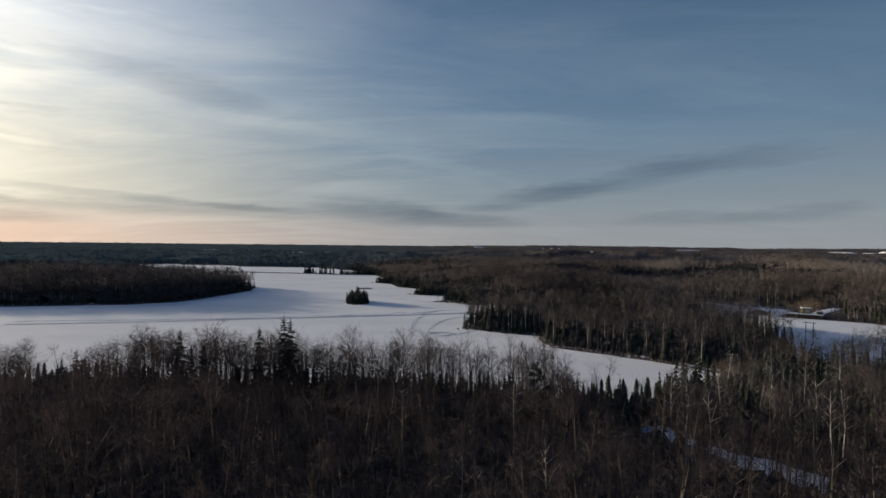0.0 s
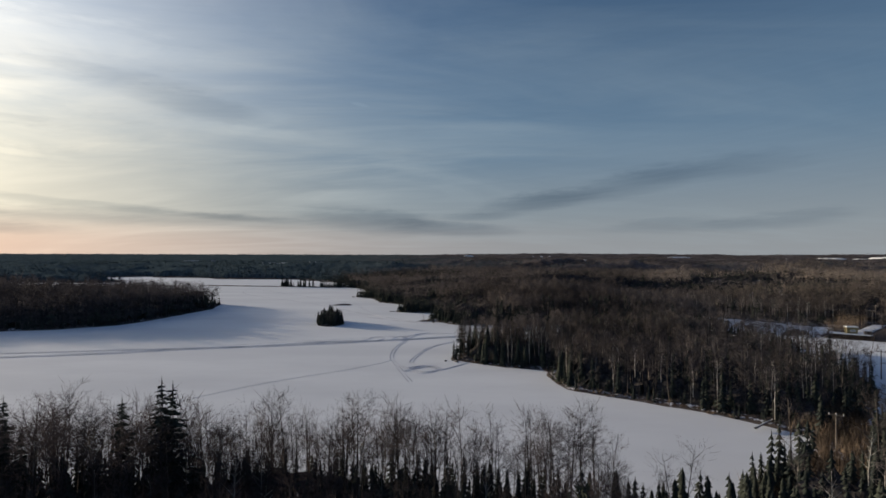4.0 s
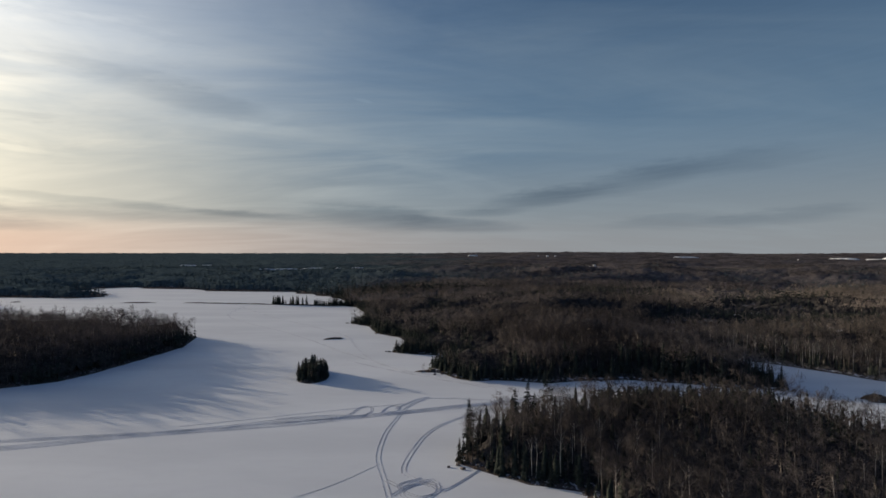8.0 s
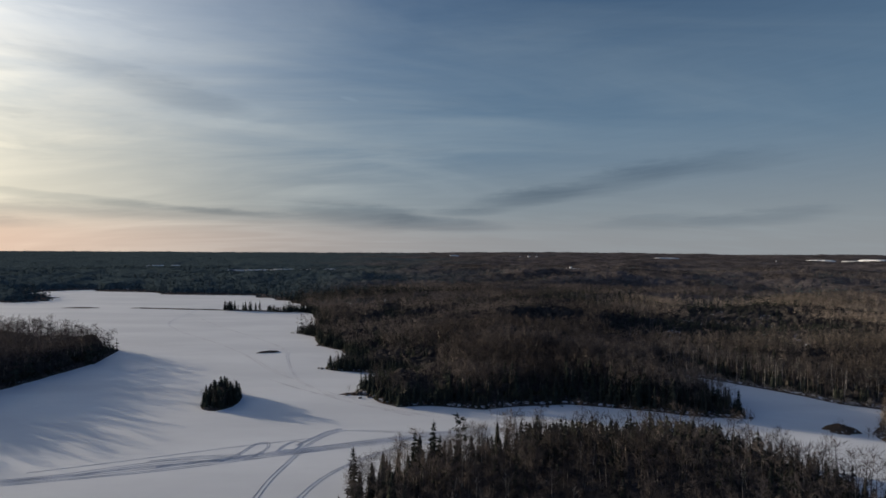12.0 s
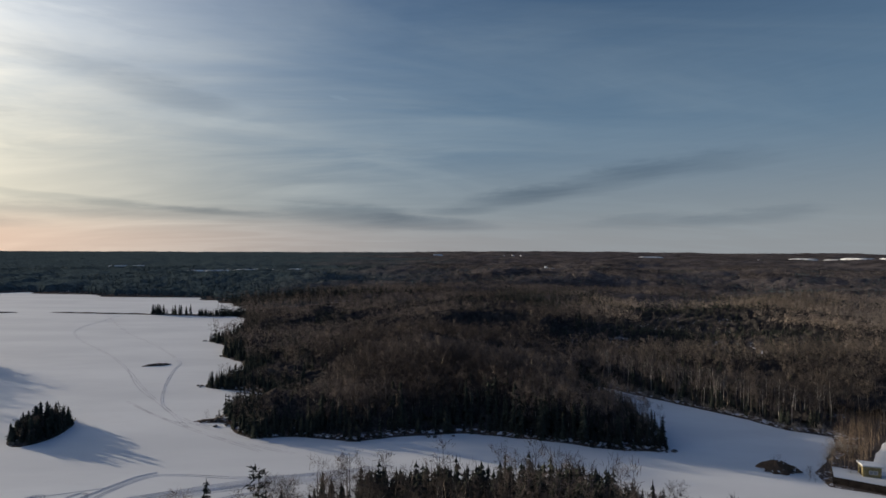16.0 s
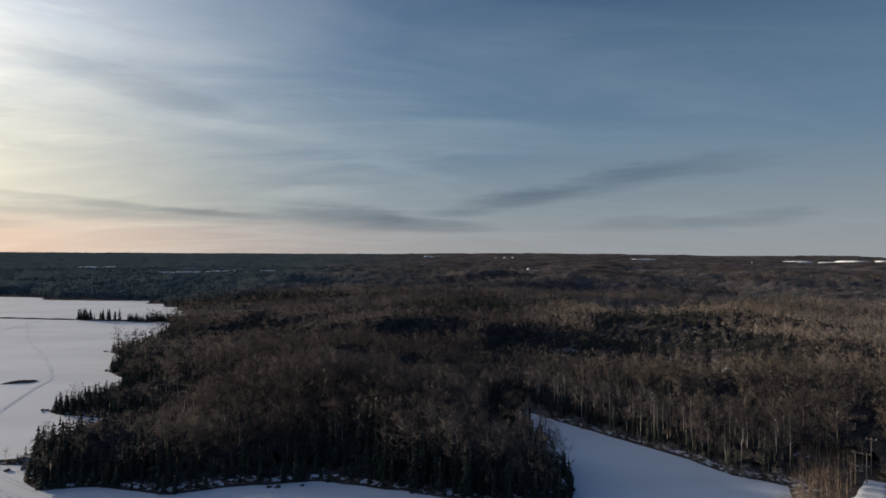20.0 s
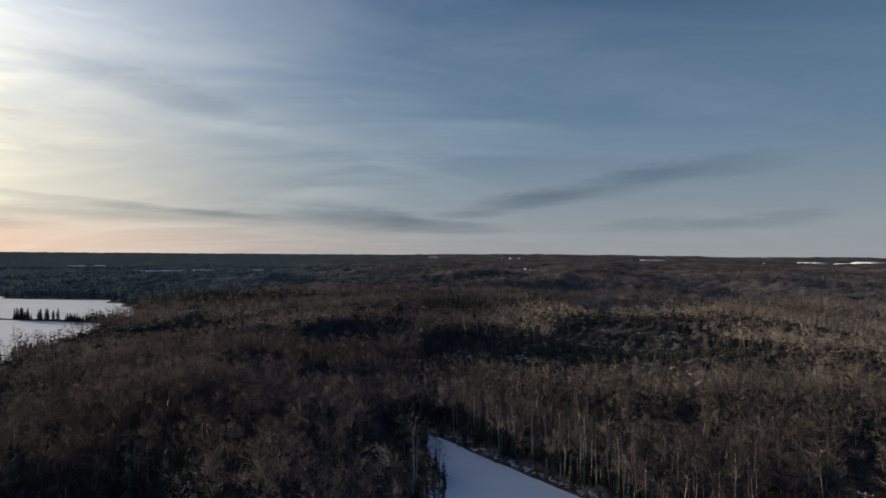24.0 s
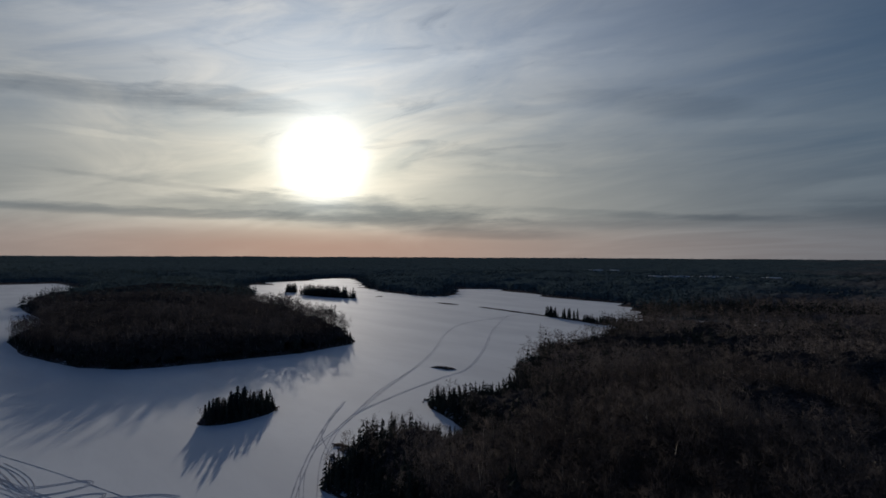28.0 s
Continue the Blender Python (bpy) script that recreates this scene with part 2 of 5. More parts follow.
BARK = bark_material()
def twig_material():
    m, n, bsdf, place = material("bare_brown_twigs", 0.9, 0.0)
    base = n.mix(n.span(n.noise(place, 0.10, 3.0), 0.35, 0.65), rgb(0.094, 0.087, 0.090), rgb(0.166, 0.144, 0.136))
    stand = n.span(n.noise(place, 0.011, 3.0), 0.36, 0.62, 0.62, 1.22)
    # tan put into the twigs east of the inlet, standing in for sunlit crowns
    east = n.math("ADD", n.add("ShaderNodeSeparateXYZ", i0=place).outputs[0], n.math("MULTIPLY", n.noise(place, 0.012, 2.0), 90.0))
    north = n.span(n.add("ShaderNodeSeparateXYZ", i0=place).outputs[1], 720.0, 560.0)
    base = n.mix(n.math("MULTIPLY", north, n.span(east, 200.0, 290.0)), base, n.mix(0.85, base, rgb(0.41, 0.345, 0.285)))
    # twigs multiplied darker and mauve towards the near side of the lake
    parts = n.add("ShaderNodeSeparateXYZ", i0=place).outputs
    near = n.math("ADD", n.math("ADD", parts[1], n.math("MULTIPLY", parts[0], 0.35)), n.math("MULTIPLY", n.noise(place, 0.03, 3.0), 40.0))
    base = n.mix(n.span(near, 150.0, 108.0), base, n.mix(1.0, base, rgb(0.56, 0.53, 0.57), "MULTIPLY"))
    # twigs multiplied darker and greyer on the headland across the lake
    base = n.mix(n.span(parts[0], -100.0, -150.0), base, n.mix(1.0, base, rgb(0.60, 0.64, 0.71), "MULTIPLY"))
    n.put(bsdf, "Base_Color", n.mix(1.0, n.mix(1.0, base, stand, "MULTIPLY"), n.span(n.noise(place, 0.5, 3.0), 0.25, 0.75, 0.88, 1.12), "MULTIPLY"))
    return m


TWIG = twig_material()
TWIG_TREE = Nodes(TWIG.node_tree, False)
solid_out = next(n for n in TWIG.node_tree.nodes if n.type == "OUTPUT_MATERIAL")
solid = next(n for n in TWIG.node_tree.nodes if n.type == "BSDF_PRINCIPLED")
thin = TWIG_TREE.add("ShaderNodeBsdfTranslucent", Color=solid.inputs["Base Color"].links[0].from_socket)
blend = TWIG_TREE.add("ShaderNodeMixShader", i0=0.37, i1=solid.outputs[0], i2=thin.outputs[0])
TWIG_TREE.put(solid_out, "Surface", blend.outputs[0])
PALE_BARK = mottled("white_birch_bark", (0.40, 0.37, 0.33), (0.60, 0.56, 0.50), 0.5, 0.85, 0.1, 4.0, 0.3)
TAN_BARK = mottled("tan_young_birch_bark", (0.26, 0.19, 0.13), (0.46, 0.36, 0.26), 0.4, 0.85, 0.1, 4.0, 0.3)
NEEDLE = mottled("dark_spruce_needles", (0.031, 0.037, 0.034), (0.058, 0.064, 0.050), 0.15, 0.95, 0.0, 2.0, 0.35)
STEM = mottled("grey_brown_spruce_bark", (0.06, 0.048, 0.04), (0.11, 0.09, 0.075), 0.6)
# distance haze is put into this needle colour as a paler blue-green
FAR_NEEDLE = mottled("haze_blue_far_conifers", (0.058, 0.080, 0.086), (0.080, 0.104, 0.108), 0.006, 1.0, 0.0, 0.05, 0.3)


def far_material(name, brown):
    """Far woods: conifers to the west with distance haze put in as blue-green, brown-grey bare stands to the east."""
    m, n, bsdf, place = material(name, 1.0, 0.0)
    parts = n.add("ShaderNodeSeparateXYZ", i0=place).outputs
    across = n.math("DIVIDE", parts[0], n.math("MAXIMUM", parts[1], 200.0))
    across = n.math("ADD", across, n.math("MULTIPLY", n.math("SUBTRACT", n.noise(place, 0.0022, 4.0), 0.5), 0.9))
    # fir tone holds the blue of the haze over the west
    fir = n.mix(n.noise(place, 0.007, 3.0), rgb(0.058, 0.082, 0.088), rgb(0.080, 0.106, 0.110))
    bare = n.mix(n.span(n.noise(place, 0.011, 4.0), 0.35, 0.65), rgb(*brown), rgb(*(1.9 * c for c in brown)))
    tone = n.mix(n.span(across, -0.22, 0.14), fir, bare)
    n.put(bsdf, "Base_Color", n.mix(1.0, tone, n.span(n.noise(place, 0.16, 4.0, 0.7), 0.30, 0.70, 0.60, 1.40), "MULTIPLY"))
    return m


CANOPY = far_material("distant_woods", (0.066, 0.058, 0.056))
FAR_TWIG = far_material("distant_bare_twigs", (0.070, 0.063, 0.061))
# undergrowth tone, darkened to hold the shade between the trunks
THICKET = mottled("undergrowth_with_shade", (0.033, 0.033, 0.033), (0.070, 0.062, 0.057), 0.22, 1.0, 0.0, 1.6, 0.5, 0.3)
TRACK = mottled("rutted_grey_snow", (0.46, 0.47, 0.49), (0.72, 0.73, 0.75), 0.12, 1.0, 0.0, 3.0, 0.3)
ROCK = mottled("shore_rock", (0.09, 0.08, 0.072), (0.20, 0.17, 0.145), 1.2, 0.9, 0.2, 6.0, 0.4, 0.05)
REED = mottled("dry_shore_brush", (0.10, 0.078, 0.058), (0.20, 0.148, 0.105), 0.3, 0.95, 0.1, 2.0, 0.3)

# ================= plan of the lake =================
SOUTH_SHORE = [(-1040, 247), (-585, 170), (-416, 140), (-300, 114), (-190, 111), (-130, 116), (-99, 120), (-93, 125), (-80.6, 127), (-45.5, 127), (0, 126),
               (14, 123), (24, 118), (36, 116.5), (45, 122), (57.2, 132.6), (70.2, 141.7), (75.4, 150.8)]
NEAR_WOOD = [(67.6, 161.2), (58.5, 170.3), (48.1, 178.1), (36.4, 187.2), (35.1, 204.1), (36.4, 210.6), (24.7, 214.5), (16.9, 219.7), (7.8, 228.8), (10.4, 239.2), (18.2, 249.6),
             (32.5, 258.7), (54, 269.5), (78, 272.5), (104, 271), (120, 262), (129, 246), (124.8, 223.6), (127, 206), (117, 186), (99, 165), (88.4, 157.3)]
CABIN_BAY = [(104, 153.4), (130, 158.6), (162.5, 179.4), (189.8, 208), (202.8, 236.6), (195, 257.4), (179.4, 269.1), (167.7, 275.6), (170.3, 283.4), (182, 293.8), (192.4, 304.2),
             (196.3, 310.7), (185.9, 315.9), (179.4, 327.6), (165.1, 345.8), (142, 377)]
PENINSULA = [(141, 366), (145.5, 345), (145, 318), (139.1, 299), (130, 300.3), (117, 304.2), (102.7, 310.7), (80.6, 317.2), (62.4, 314.6), (46.8, 310.7), (28.6, 315.9),
             (16.9, 314.6), (9.1, 321.1), (3.9, 330.2), (-5.2, 330.2), (-2.6, 334.1), (1.3, 345.8), (5, 352), (13, 355), (14, 362), (6, 368), (-4, 371), (-15.6, 374.4), (-23.4, 378.3), (-18.2, 384.8), (-13, 405.6), (-22.1, 427.7),
             (-36.4, 442), (-40.3, 452.4), (-46.8, 475.8), (-63.7, 492.7), (-54.6, 509.6), (-59.8, 552.5), (-71.5, 591.5), (-79.3, 612.3)]
NORTH_SHORE = [(-92, 617), (-108, 622), (-104, 632), (-93, 640), (-91, 663), (-110.5, 695.5), (-127.4, 725.4),
               (-193.7, 795.6), (-309.4, 816.4), (-366.6, 854.1), (-448.5, 868.4), (-494, 845), (-448.5, 798.2), (-374.4, 718.9), (-400.4, 686.4), (-559, 718.9),
               (-734.5, 819), (-881.4, 906.1), (-926.9, 893.1), (-829.4, 691.6), (-765.7, 622.7), (-650, 572)]
WEST_HEADLAND = [(-600, 566), (-470, 508), (-400, 488), (-330, 482), (-268, 470), (-215, 455), (-172, 441), (-153, 434), (-145.6, 426.4), (-137.8, 392.6), (-139.1, 377), (-143, 351),
                 (-145.6, 328.9), (-150.8, 312), (-170.3, 296.4), (-223.6, 280.8), (-288.6, 278.2), (-325, 293.8), (-392.6, 309.4), (-442, 304.2), (-531.7, 301.6), (-676, 340.6), (-843.7, 396.5), (-1040, 390)]
LAKE = np.array(SOUTH_SHORE + NEAR_WOOD + CABIN_BAY + PENINSULA + NORTH_SHORE + WEST_HEADLAND, float)
# islands: centre, half sizes, turn in degrees
ISLANDS = [(-50.1, 322.4, 7, 13.5, 8), (-474.5, 600.6, 57.2, 11.7, 8), (-566.8, 599.3, 11.7, 6.5, 10), (-767, 646.1, 28.6, 9.1, 40)]
CUT = ((15.6, 70.2), (266.5, 371.8))  # the power line's clearing
CLEARING = ((38.5, 101.0), (52.0, 76.0))  # a short snowy strip in the foreground woods


def value_noise(x, y, seed):
    xi, yi = np.floor(x).astype(np.int64), np.floor(y).astype(np.int64)
    fx, fy = x - xi, y - yi
    fx, fy = fx * fx * (3 - 2 * fx), fy * fy * (3 - 2 * fy)

    def h(a, b):
        k = (a * 374761393 + b * 668265263 + seed * 974634777) & 0x7FFFFFFF
        k = ((k ^ (k >> 13)) * 1274126177) & 0x7FFFFFFF
        return ((k ^ (k >> 16)) & 0xFFFF) / 65535.0
    return (h(xi, yi) * (1 - fx) + h(xi + 1, yi) * fx) * (1 - fy) + (h(xi, yi + 1) * (1 - fx) + h(xi + 1, yi + 1) * fx) * fy


def fbm(x, y, size, seed, octaves=3):
    out, amp, total = 0.0, 1.0, 0.0
    for k in range(octaves):
        out = out + amp * value_noise(x / size, y / size, seed + k)
        total, amp, size = total + amp, amp * 0.5, size * 0.5
    return out / total - 0.5


def shore(x, y):
    """Metres from the shore: plus on land, minus on the lake."""
    x, y = np.asarray(x, float), np.asarray(y, float)
    best = np.full(x.shape, 1e18)
    inside = np.zeros(x.shape, bool)
    for (ax, ay), (bx, by) in zip(LAKE, np.roll(LAKE, -1, 0)):
        ex, ey = bx - ax, by - ay
        t = np.clip(((x - ax) * ex + (y - ay) * ey) / (ex * ex + ey * ey), 0, 1)
        best = np.minimum(best, (x - ax - t * ex) ** 2 + (y - ay - t * ey) ** 2)
        if ey:
            inside ^= ((ay > y) != (by > y)) & (x < ex * (y - ay) / ey + ax)
    d = np.sqrt(best) * np.where(inside, -1, 1)
    for cx, cy, a, b, turn in ISLANDS:
        c, s = math.cos(radians(turn)), math.sin(radians(turn))
        u, v = ((x - cx) * c + (y - cy) * s) / a, (-(x - cx) * s + (y - cy) * c) / b
        d = np.maximum(d, (1 - np.sqrt(u * u + v * v)) * min(a, b))
    return d + fbm(x, y, 7.0, 5, 2) * 1.6


HUB = (60.0, 150.0)


def ridge_phase(x, y):
    """Low rolling ridges, closer together near the lake, bent and broken."""
    r = np.hypot(x - HUB[0], y - HUB[1] + 40)
    return 2 * math.pi * (5.2 * np.log(np.clip(r, 60, None) / 150) + 2.4 * fbm(x, y, 260.0, 71, 3))


def rise(x, y, d):
    """Height of the land, given its distance from the shore."""
    x, y = np.asarray(x, float), np.asarray(y, float)
    inland = np.clip(d, 0, None)
    z = 0.4 * np.clip(inland / 2.5, 0, 1) + 2.0 * (1 - np.exp(-inland / 28.0))
    z = z + np.clip((inland - 30) / 170, 0, 1) * (8.0 + (12.0 + 32.0 * np.clip((x + 150) / 300, 0, 1)) * (1 - 0.6 * np.clip((np.hypot(x - HUB[0], y - HUB[1]) - 700) / 900, 0, 1)) * fbm(x, y, 210.0, 21, 2)) + 0.3 * fbm(x, y, 8.0, 9, 2) * np.clip(inland / 6, 0, 1)
    r = np.hypot(x - HUB[0], y - HUB[1])
    z = z + np.clip((inland - 22) / 70, 0, 1) * (3.4 - 0.0012 * np.clip(r, 0, 2500)) * np.sin(ridge_phase(x, y)) * np.clip((x + 260) / 250, 0.25, 1) * np.clip((y - 300) / 120, 0, 1)
    z = z - 8.0 * np.exp(-((x - 222) / 46) ** 2 - ((y - 438) / 44) ** 2) * np.clip(inland / 30, 0, 1)  # wet hollow east of the inlet
    az = np.degrees(np.arctan2(x - HUB[0], y - HUB[1]))
    far = np.clip((r - 2000) / 2700, 0, 1)
    far = far * far * (3 - 2 * far)
    hills = 13 + 17 * np.exp(-((az - 16) / 13) ** 2) + 12 * np.exp(-((az - 36) / 9) ** 2) + 6 * fbm(az * 9, r * 0.02, 60.0, 33, 3)
    z = z + far * hills + np.clip((r - 900) / 900, 0, 1) * 5 * fbm(x, y, 500.0, 41, 2)
    return np.where(d > 0, z, np.clip(d * 0.25, -1.2, 0))


def cut_distance(x, y, line=CUT):
    (ax, ay), (bx, by) = line
    ex, ey = bx - ax, by - ay
    t = np.clip(((x - ax) * ex + (y - ay) * ey) / (ex * ex + ey * ey), 0, 1)
    return np.hypot(x - ax - t * ex, y - ay - t * ey)


FIELDS = [(-612, 1431, 22, 8, 9.4), (-572, 1436, 18, 7, 8.8), (-350, 1199, 24, 7, 8.8), (-312, 1206, 30, 8, 9.3), (-254, 1227, 40, 8, 9.2), (-200, 1242, 24, 7, 8.8), (-172, 1250, 16, 7, 9.6), (116, 566, 6, 3, 2.2), (24, 655, 14, 4.5, 2.2),
          (330, 1250, 20, 8, 9), (180, 3150, 30, 12, 15), (1266, 2909, 60, 24, 12), (1850, 2575, 50, 16, 15), (1935, 2500, 40, 14, 14.5), (2010, 2450, 60, 22, 17), (2105, 2395, 44, 18, 15), (2190, 2350, 80, 26, 16.5)]  # centre, half sizes, height


def hollow_snow(x, y):
    """Under 1 inside the open snow of the wet hollow."""
    return np.minimum(np.hypot((x - 238) / 4.5, (y - 412) / 11), np.hypot((x - 243) / 5, (y - 425) / 6)) + 1.4 * fbm(x, y, 6.0, 17, 2)


def field_mask(x, y):
    m = hollow_snow(x, y) < 0.9
    for cx, cy, a, b, h in FIELDS:
        m |= ((x - cx) / a) ** 2 + ((y - cy) / b) ** 2 < 1
    return m


def mesh_of(name, verts, tris, mats, slot=None):
    me = bpy.data.meshes.new(name)
    verts, tris = np.asarray(verts, np.float32).reshape(-1, 3), np.asarray(tris, np.int32)
    n, k = tris.shape
    me.vertices.add(len(verts)), me.loops.add(n * k), me.polygons.add(n)
    me.vertices.foreach_set("co", verts.ravel())
    me.loops.foreach_set("vertex_index", tris.ravel())
    me.polygons.foreach_set("loop_start", np.arange(0, n * k, k, dtype=np.int32))
    for m in mats:
        me.materials.append(m)
    if slot is not None:
        me.polygons.foreach_set("material_index", np.asarray(slot, np.int32))
    me.update(calc_edges=True)
    return me


def smooth(me):
    me.polygons.foreach_set("use_smooth", np.ones(len(me.polygons), bool))
    return me


def sheet(name, xs, ys, height, mat):
    gx, gy = np.meshgrid(xs, ys)
    z = height(gx.ravel(), gy.ravel())
    verts = np.c_[gx.ravel(), gy.ravel(), z]
    nx, ny = len(xs), len(ys)
    i = (np.arange(ny - 1)[:, None] * nx + np.arange(nx - 1)[None]).ravel()
    return new(name, smooth(mesh_of(name, verts, np.c_[i, i + 1, i + nx + 1, i + nx], [mat])))


def steps(lo, hi, fine, low_end, high_end, growth=1.11):
    mid = list(np.arange(lo, hi + fine, fine))
    out, s, v = [], fine, mid[-1]
    while v < high_end:
        s *= growth
        v += s
        out.append(min(v, high_end))
    pre, s, v = [], fine, lo
    while v > low_end:
        s *= growth
        v -= s
        pre.append(max(v, low_end))
    return np.array(pre[::-1] + mid + out)


def ground_height(x, y):
    d = shore(x, y)
    z = rise(x, y, d)
    return z


ground = sheet("ground", steps(-170, 240, 2.6, -4850, 4850), steps(60, 450, 2.6, -4850, 4850), ground_height, FLOOR)
tagged(ground, "forest floor of litter and patchy snow round the lake", "ground", kind="structure")
lake = sheet("lake", np.linspace(-1060, 260, 60), np.linspace(90, 930, 40), lambda x, y: np.zeros(len(x)), SNOW)
tagged(lake, "frozen lake covered with flat wind-packed snow", "frozen lake", kind="structure")

# ================= trees =================


def tube(p0, p1, r0, r1, sides=3):
    p0, p1 = np.array(p0, float), np.array(p1, float)
    a = np.arange(sides) * 2 * math.pi / sides
    d = p1 - p0
    d = d / np.linalg.norm(d)
    u = np.cross(d, (0, 1, 0.3))
    u /= np.linalg.norm(u)
    v = np.cross(d, u)
    ring = np.cos(a)[:, None] * u + np.sin(a)[:, None] * v
    verts = np.r_[p0 + ring * r0, p1 + ring * r1]
    tris = []
    for i in range(sides):
        j = (i + 1) % sides
        tris += [(i, j, sides + j), (i, sides + j, sides + i)]
    return verts, np.array(tris)


def blade(p, d, length, width, rng):
    """One twig: a long thin wedge."""
    d = np.array(d, float)
    d = d / np.linalg.norm(d)
    s = np.cross(d, rng.normal(size=3))
    s = s / np.linalg.norm(s) * width / 2
    p = np.array(p, float)
    return np.array([p - s, p + s, p + d * length]), np.array([(0, 1, 2)])


def join(pieces):
    vs, ts, n = [], [], 0
    for v, t in pieces:
        vs.append(v), ts.append(t + n)
        n += len(v)
    return np.concatenate(vs), np.concatenate(ts)


def bare_tree(seed, height, limbs, twigs, width, sides=4, spread=1.75, low=0.44, solid=False, slim=0.0078, simple=False):
    """Trunk and crown of a leafless aspen or birch: rising limbs that fan into tufts of fine twigs."""
    rng = np.random.default_rng(seed)
    lean = rng.normal(size=2) * 0.035 * height
    foot, waist, top = np.array((0, 0, -0.4)), np.array((*(lean * 0.3 + rng.normal(size=2) * 0.012 * height), height * 0.5)), np.array((*lean, height * 0.93))
    r = slim * height
    bark = [blade(foot, top - foot, height, 2.2 * r, rng)] if limbs == 0 else [tube(foot, top, r, r * 0.12, 3)] if simple else [tube(foot, waist, r, r * 0.72, sides), tube(waist, top, r * 0.72, r * 0.12, max(3, sides - 1))]
    shoots = [(waist + (top - waist) * 0.35, top)]
    if not simple and rng.random() < 0.45:  # a second leader
        a = rng.random() * 6.28
        fork = waist + (top - waist) * rng.uniform(-0.1, 0.25)
        tip = fork + np.array((math.cos(a) * spread * 0.75, math.sin(a) * spread * 0.75, (top[2] - fork[2]) * rng.uniform(0.8, 0.98)))
        bark.append(tube(fork, tip, r * 0.5, r * 0.10, 3))
        shoots.append((fork + (tip - fork) * 0.3, tip))
    for k in range(limbs):
        f = low + (0.84 - low) * (k + rng.random()) / limbs
        p = waist + (top - waist) * (f - 0.5) / 0.43 if f > 0.5 else foot + (waist - foot) * f / 0.5
        a = k * 2.4 + rng.random()
        n = spread * rng.uniform(0.65, 1.1) * (1.25 - 0.75 * f)
        q = p + np.array((math.cos(a) * n, math.sin(a) * n, n * rng.uniform(0.6, 1.25)))
        bark.append(tube(p, q, r * 0.36, r * 0.08, 3) if solid else blade(p, q - p, np.linalg.norm(q - p), min(0.09, r * 0.75), rng))
        shoots.append((p, q))
    crown = []
    mid, tall = (low + 0.56 * (1 - low)) * height, 0.44 * (1 - low) * height
    for k in range(twigs):
        if limbs > 2 and k % 3:
            p, q = shoots[k % len(shoots)]
            s = p + (q - p) * (0.35 + 0.7 * rng.random()) + rng.normal(size=3) * 0.11 * spread
            way_out = (q - p) / np.linalg.norm(q - p) * 0.55 + rng.normal(size=3) * 0.5 + np.array((0, 0, 0.22))
        else:
            d = rng.normal(size=3)
            d /= np.linalg.norm(d)
            s = np.array((lean[0] * 0.7, lean[1] * 0.7, mid)) + d * rng.random() ** 0.4 * np.array((spread * 0.82, spread * 0.82, tall * 0.85))
            way_out = d * (1.0, 1.0, 0.5) + rng.normal(size=3) * 0.4 + np.array((0, 0, 0.40))
        crown.append(blade(s, way_out, height * (0.05 + 0.075 * rng.random()), width * (0.5 + 0.6 * rng.random()), rng))
    return join(bark), join(crown)


def spruce_tree(seed, height, tiers, fronds, radius, ridge=True, bare=0.06, taper=0.85):
    """Trunk and needle crown of a narrow northern spruce."""
    rng = np.random.default_rng(seed)
    trunk = tube((0, 0, -0.4), (0, 0, height * 0.97), 0.012 * height, 0.01, 4 if ridge else 3)
    crown = []
    for k in range(tiers):
        f = bare + (0.95 - bare) * k / tiers
        reach = radius * (1 - f) ** taper * (0.72 + 0.45 * rng.random()) + 0.12
        for j in range(fronds):
            a = (j + rng.random() * 0.7) * 2 * math.pi / fronds + k * 0.9
            l = reach * (0.65 + 0.55 * rng.random())
            c, s = math.cos(a), math.sin(a)
            z0 = f * height + rng.random() * 0.3
            droop = l * (0.20 + 0.35 * rng.random())
            root, tip = np.array((0, 0, z0 + height * 0.08)), np.array((c * l, s * l, z0 - droop))
            side = np.array((-s, c, 0)) * l * ((0.22 if ridge else 0.40) + 0.16 * rng.random())
            mid = np.array((c * l * 0.5, s * l * 0.5, z0 - droop * 0.8))
            if ridge:
                crown.append((np.array([root, mid - side, tip, mid + side]), np.array([(0, 1, 2), (0, 2, 3)])))
            else:
                crown.append((np.array([root, tip - side, tip + side]), np.array([(0, 1, 2)])))
    z = height * 0.84
    crown.append((np.array([(0.16, 0, z), (-0.08, 0.13, z), (-0.08, -0.13, z), (0, 0, height * 1.02)]), np.array([(0, 1, 3), (1, 2, 3), (2, 0, 3)])))
    return trunk, join(crown)


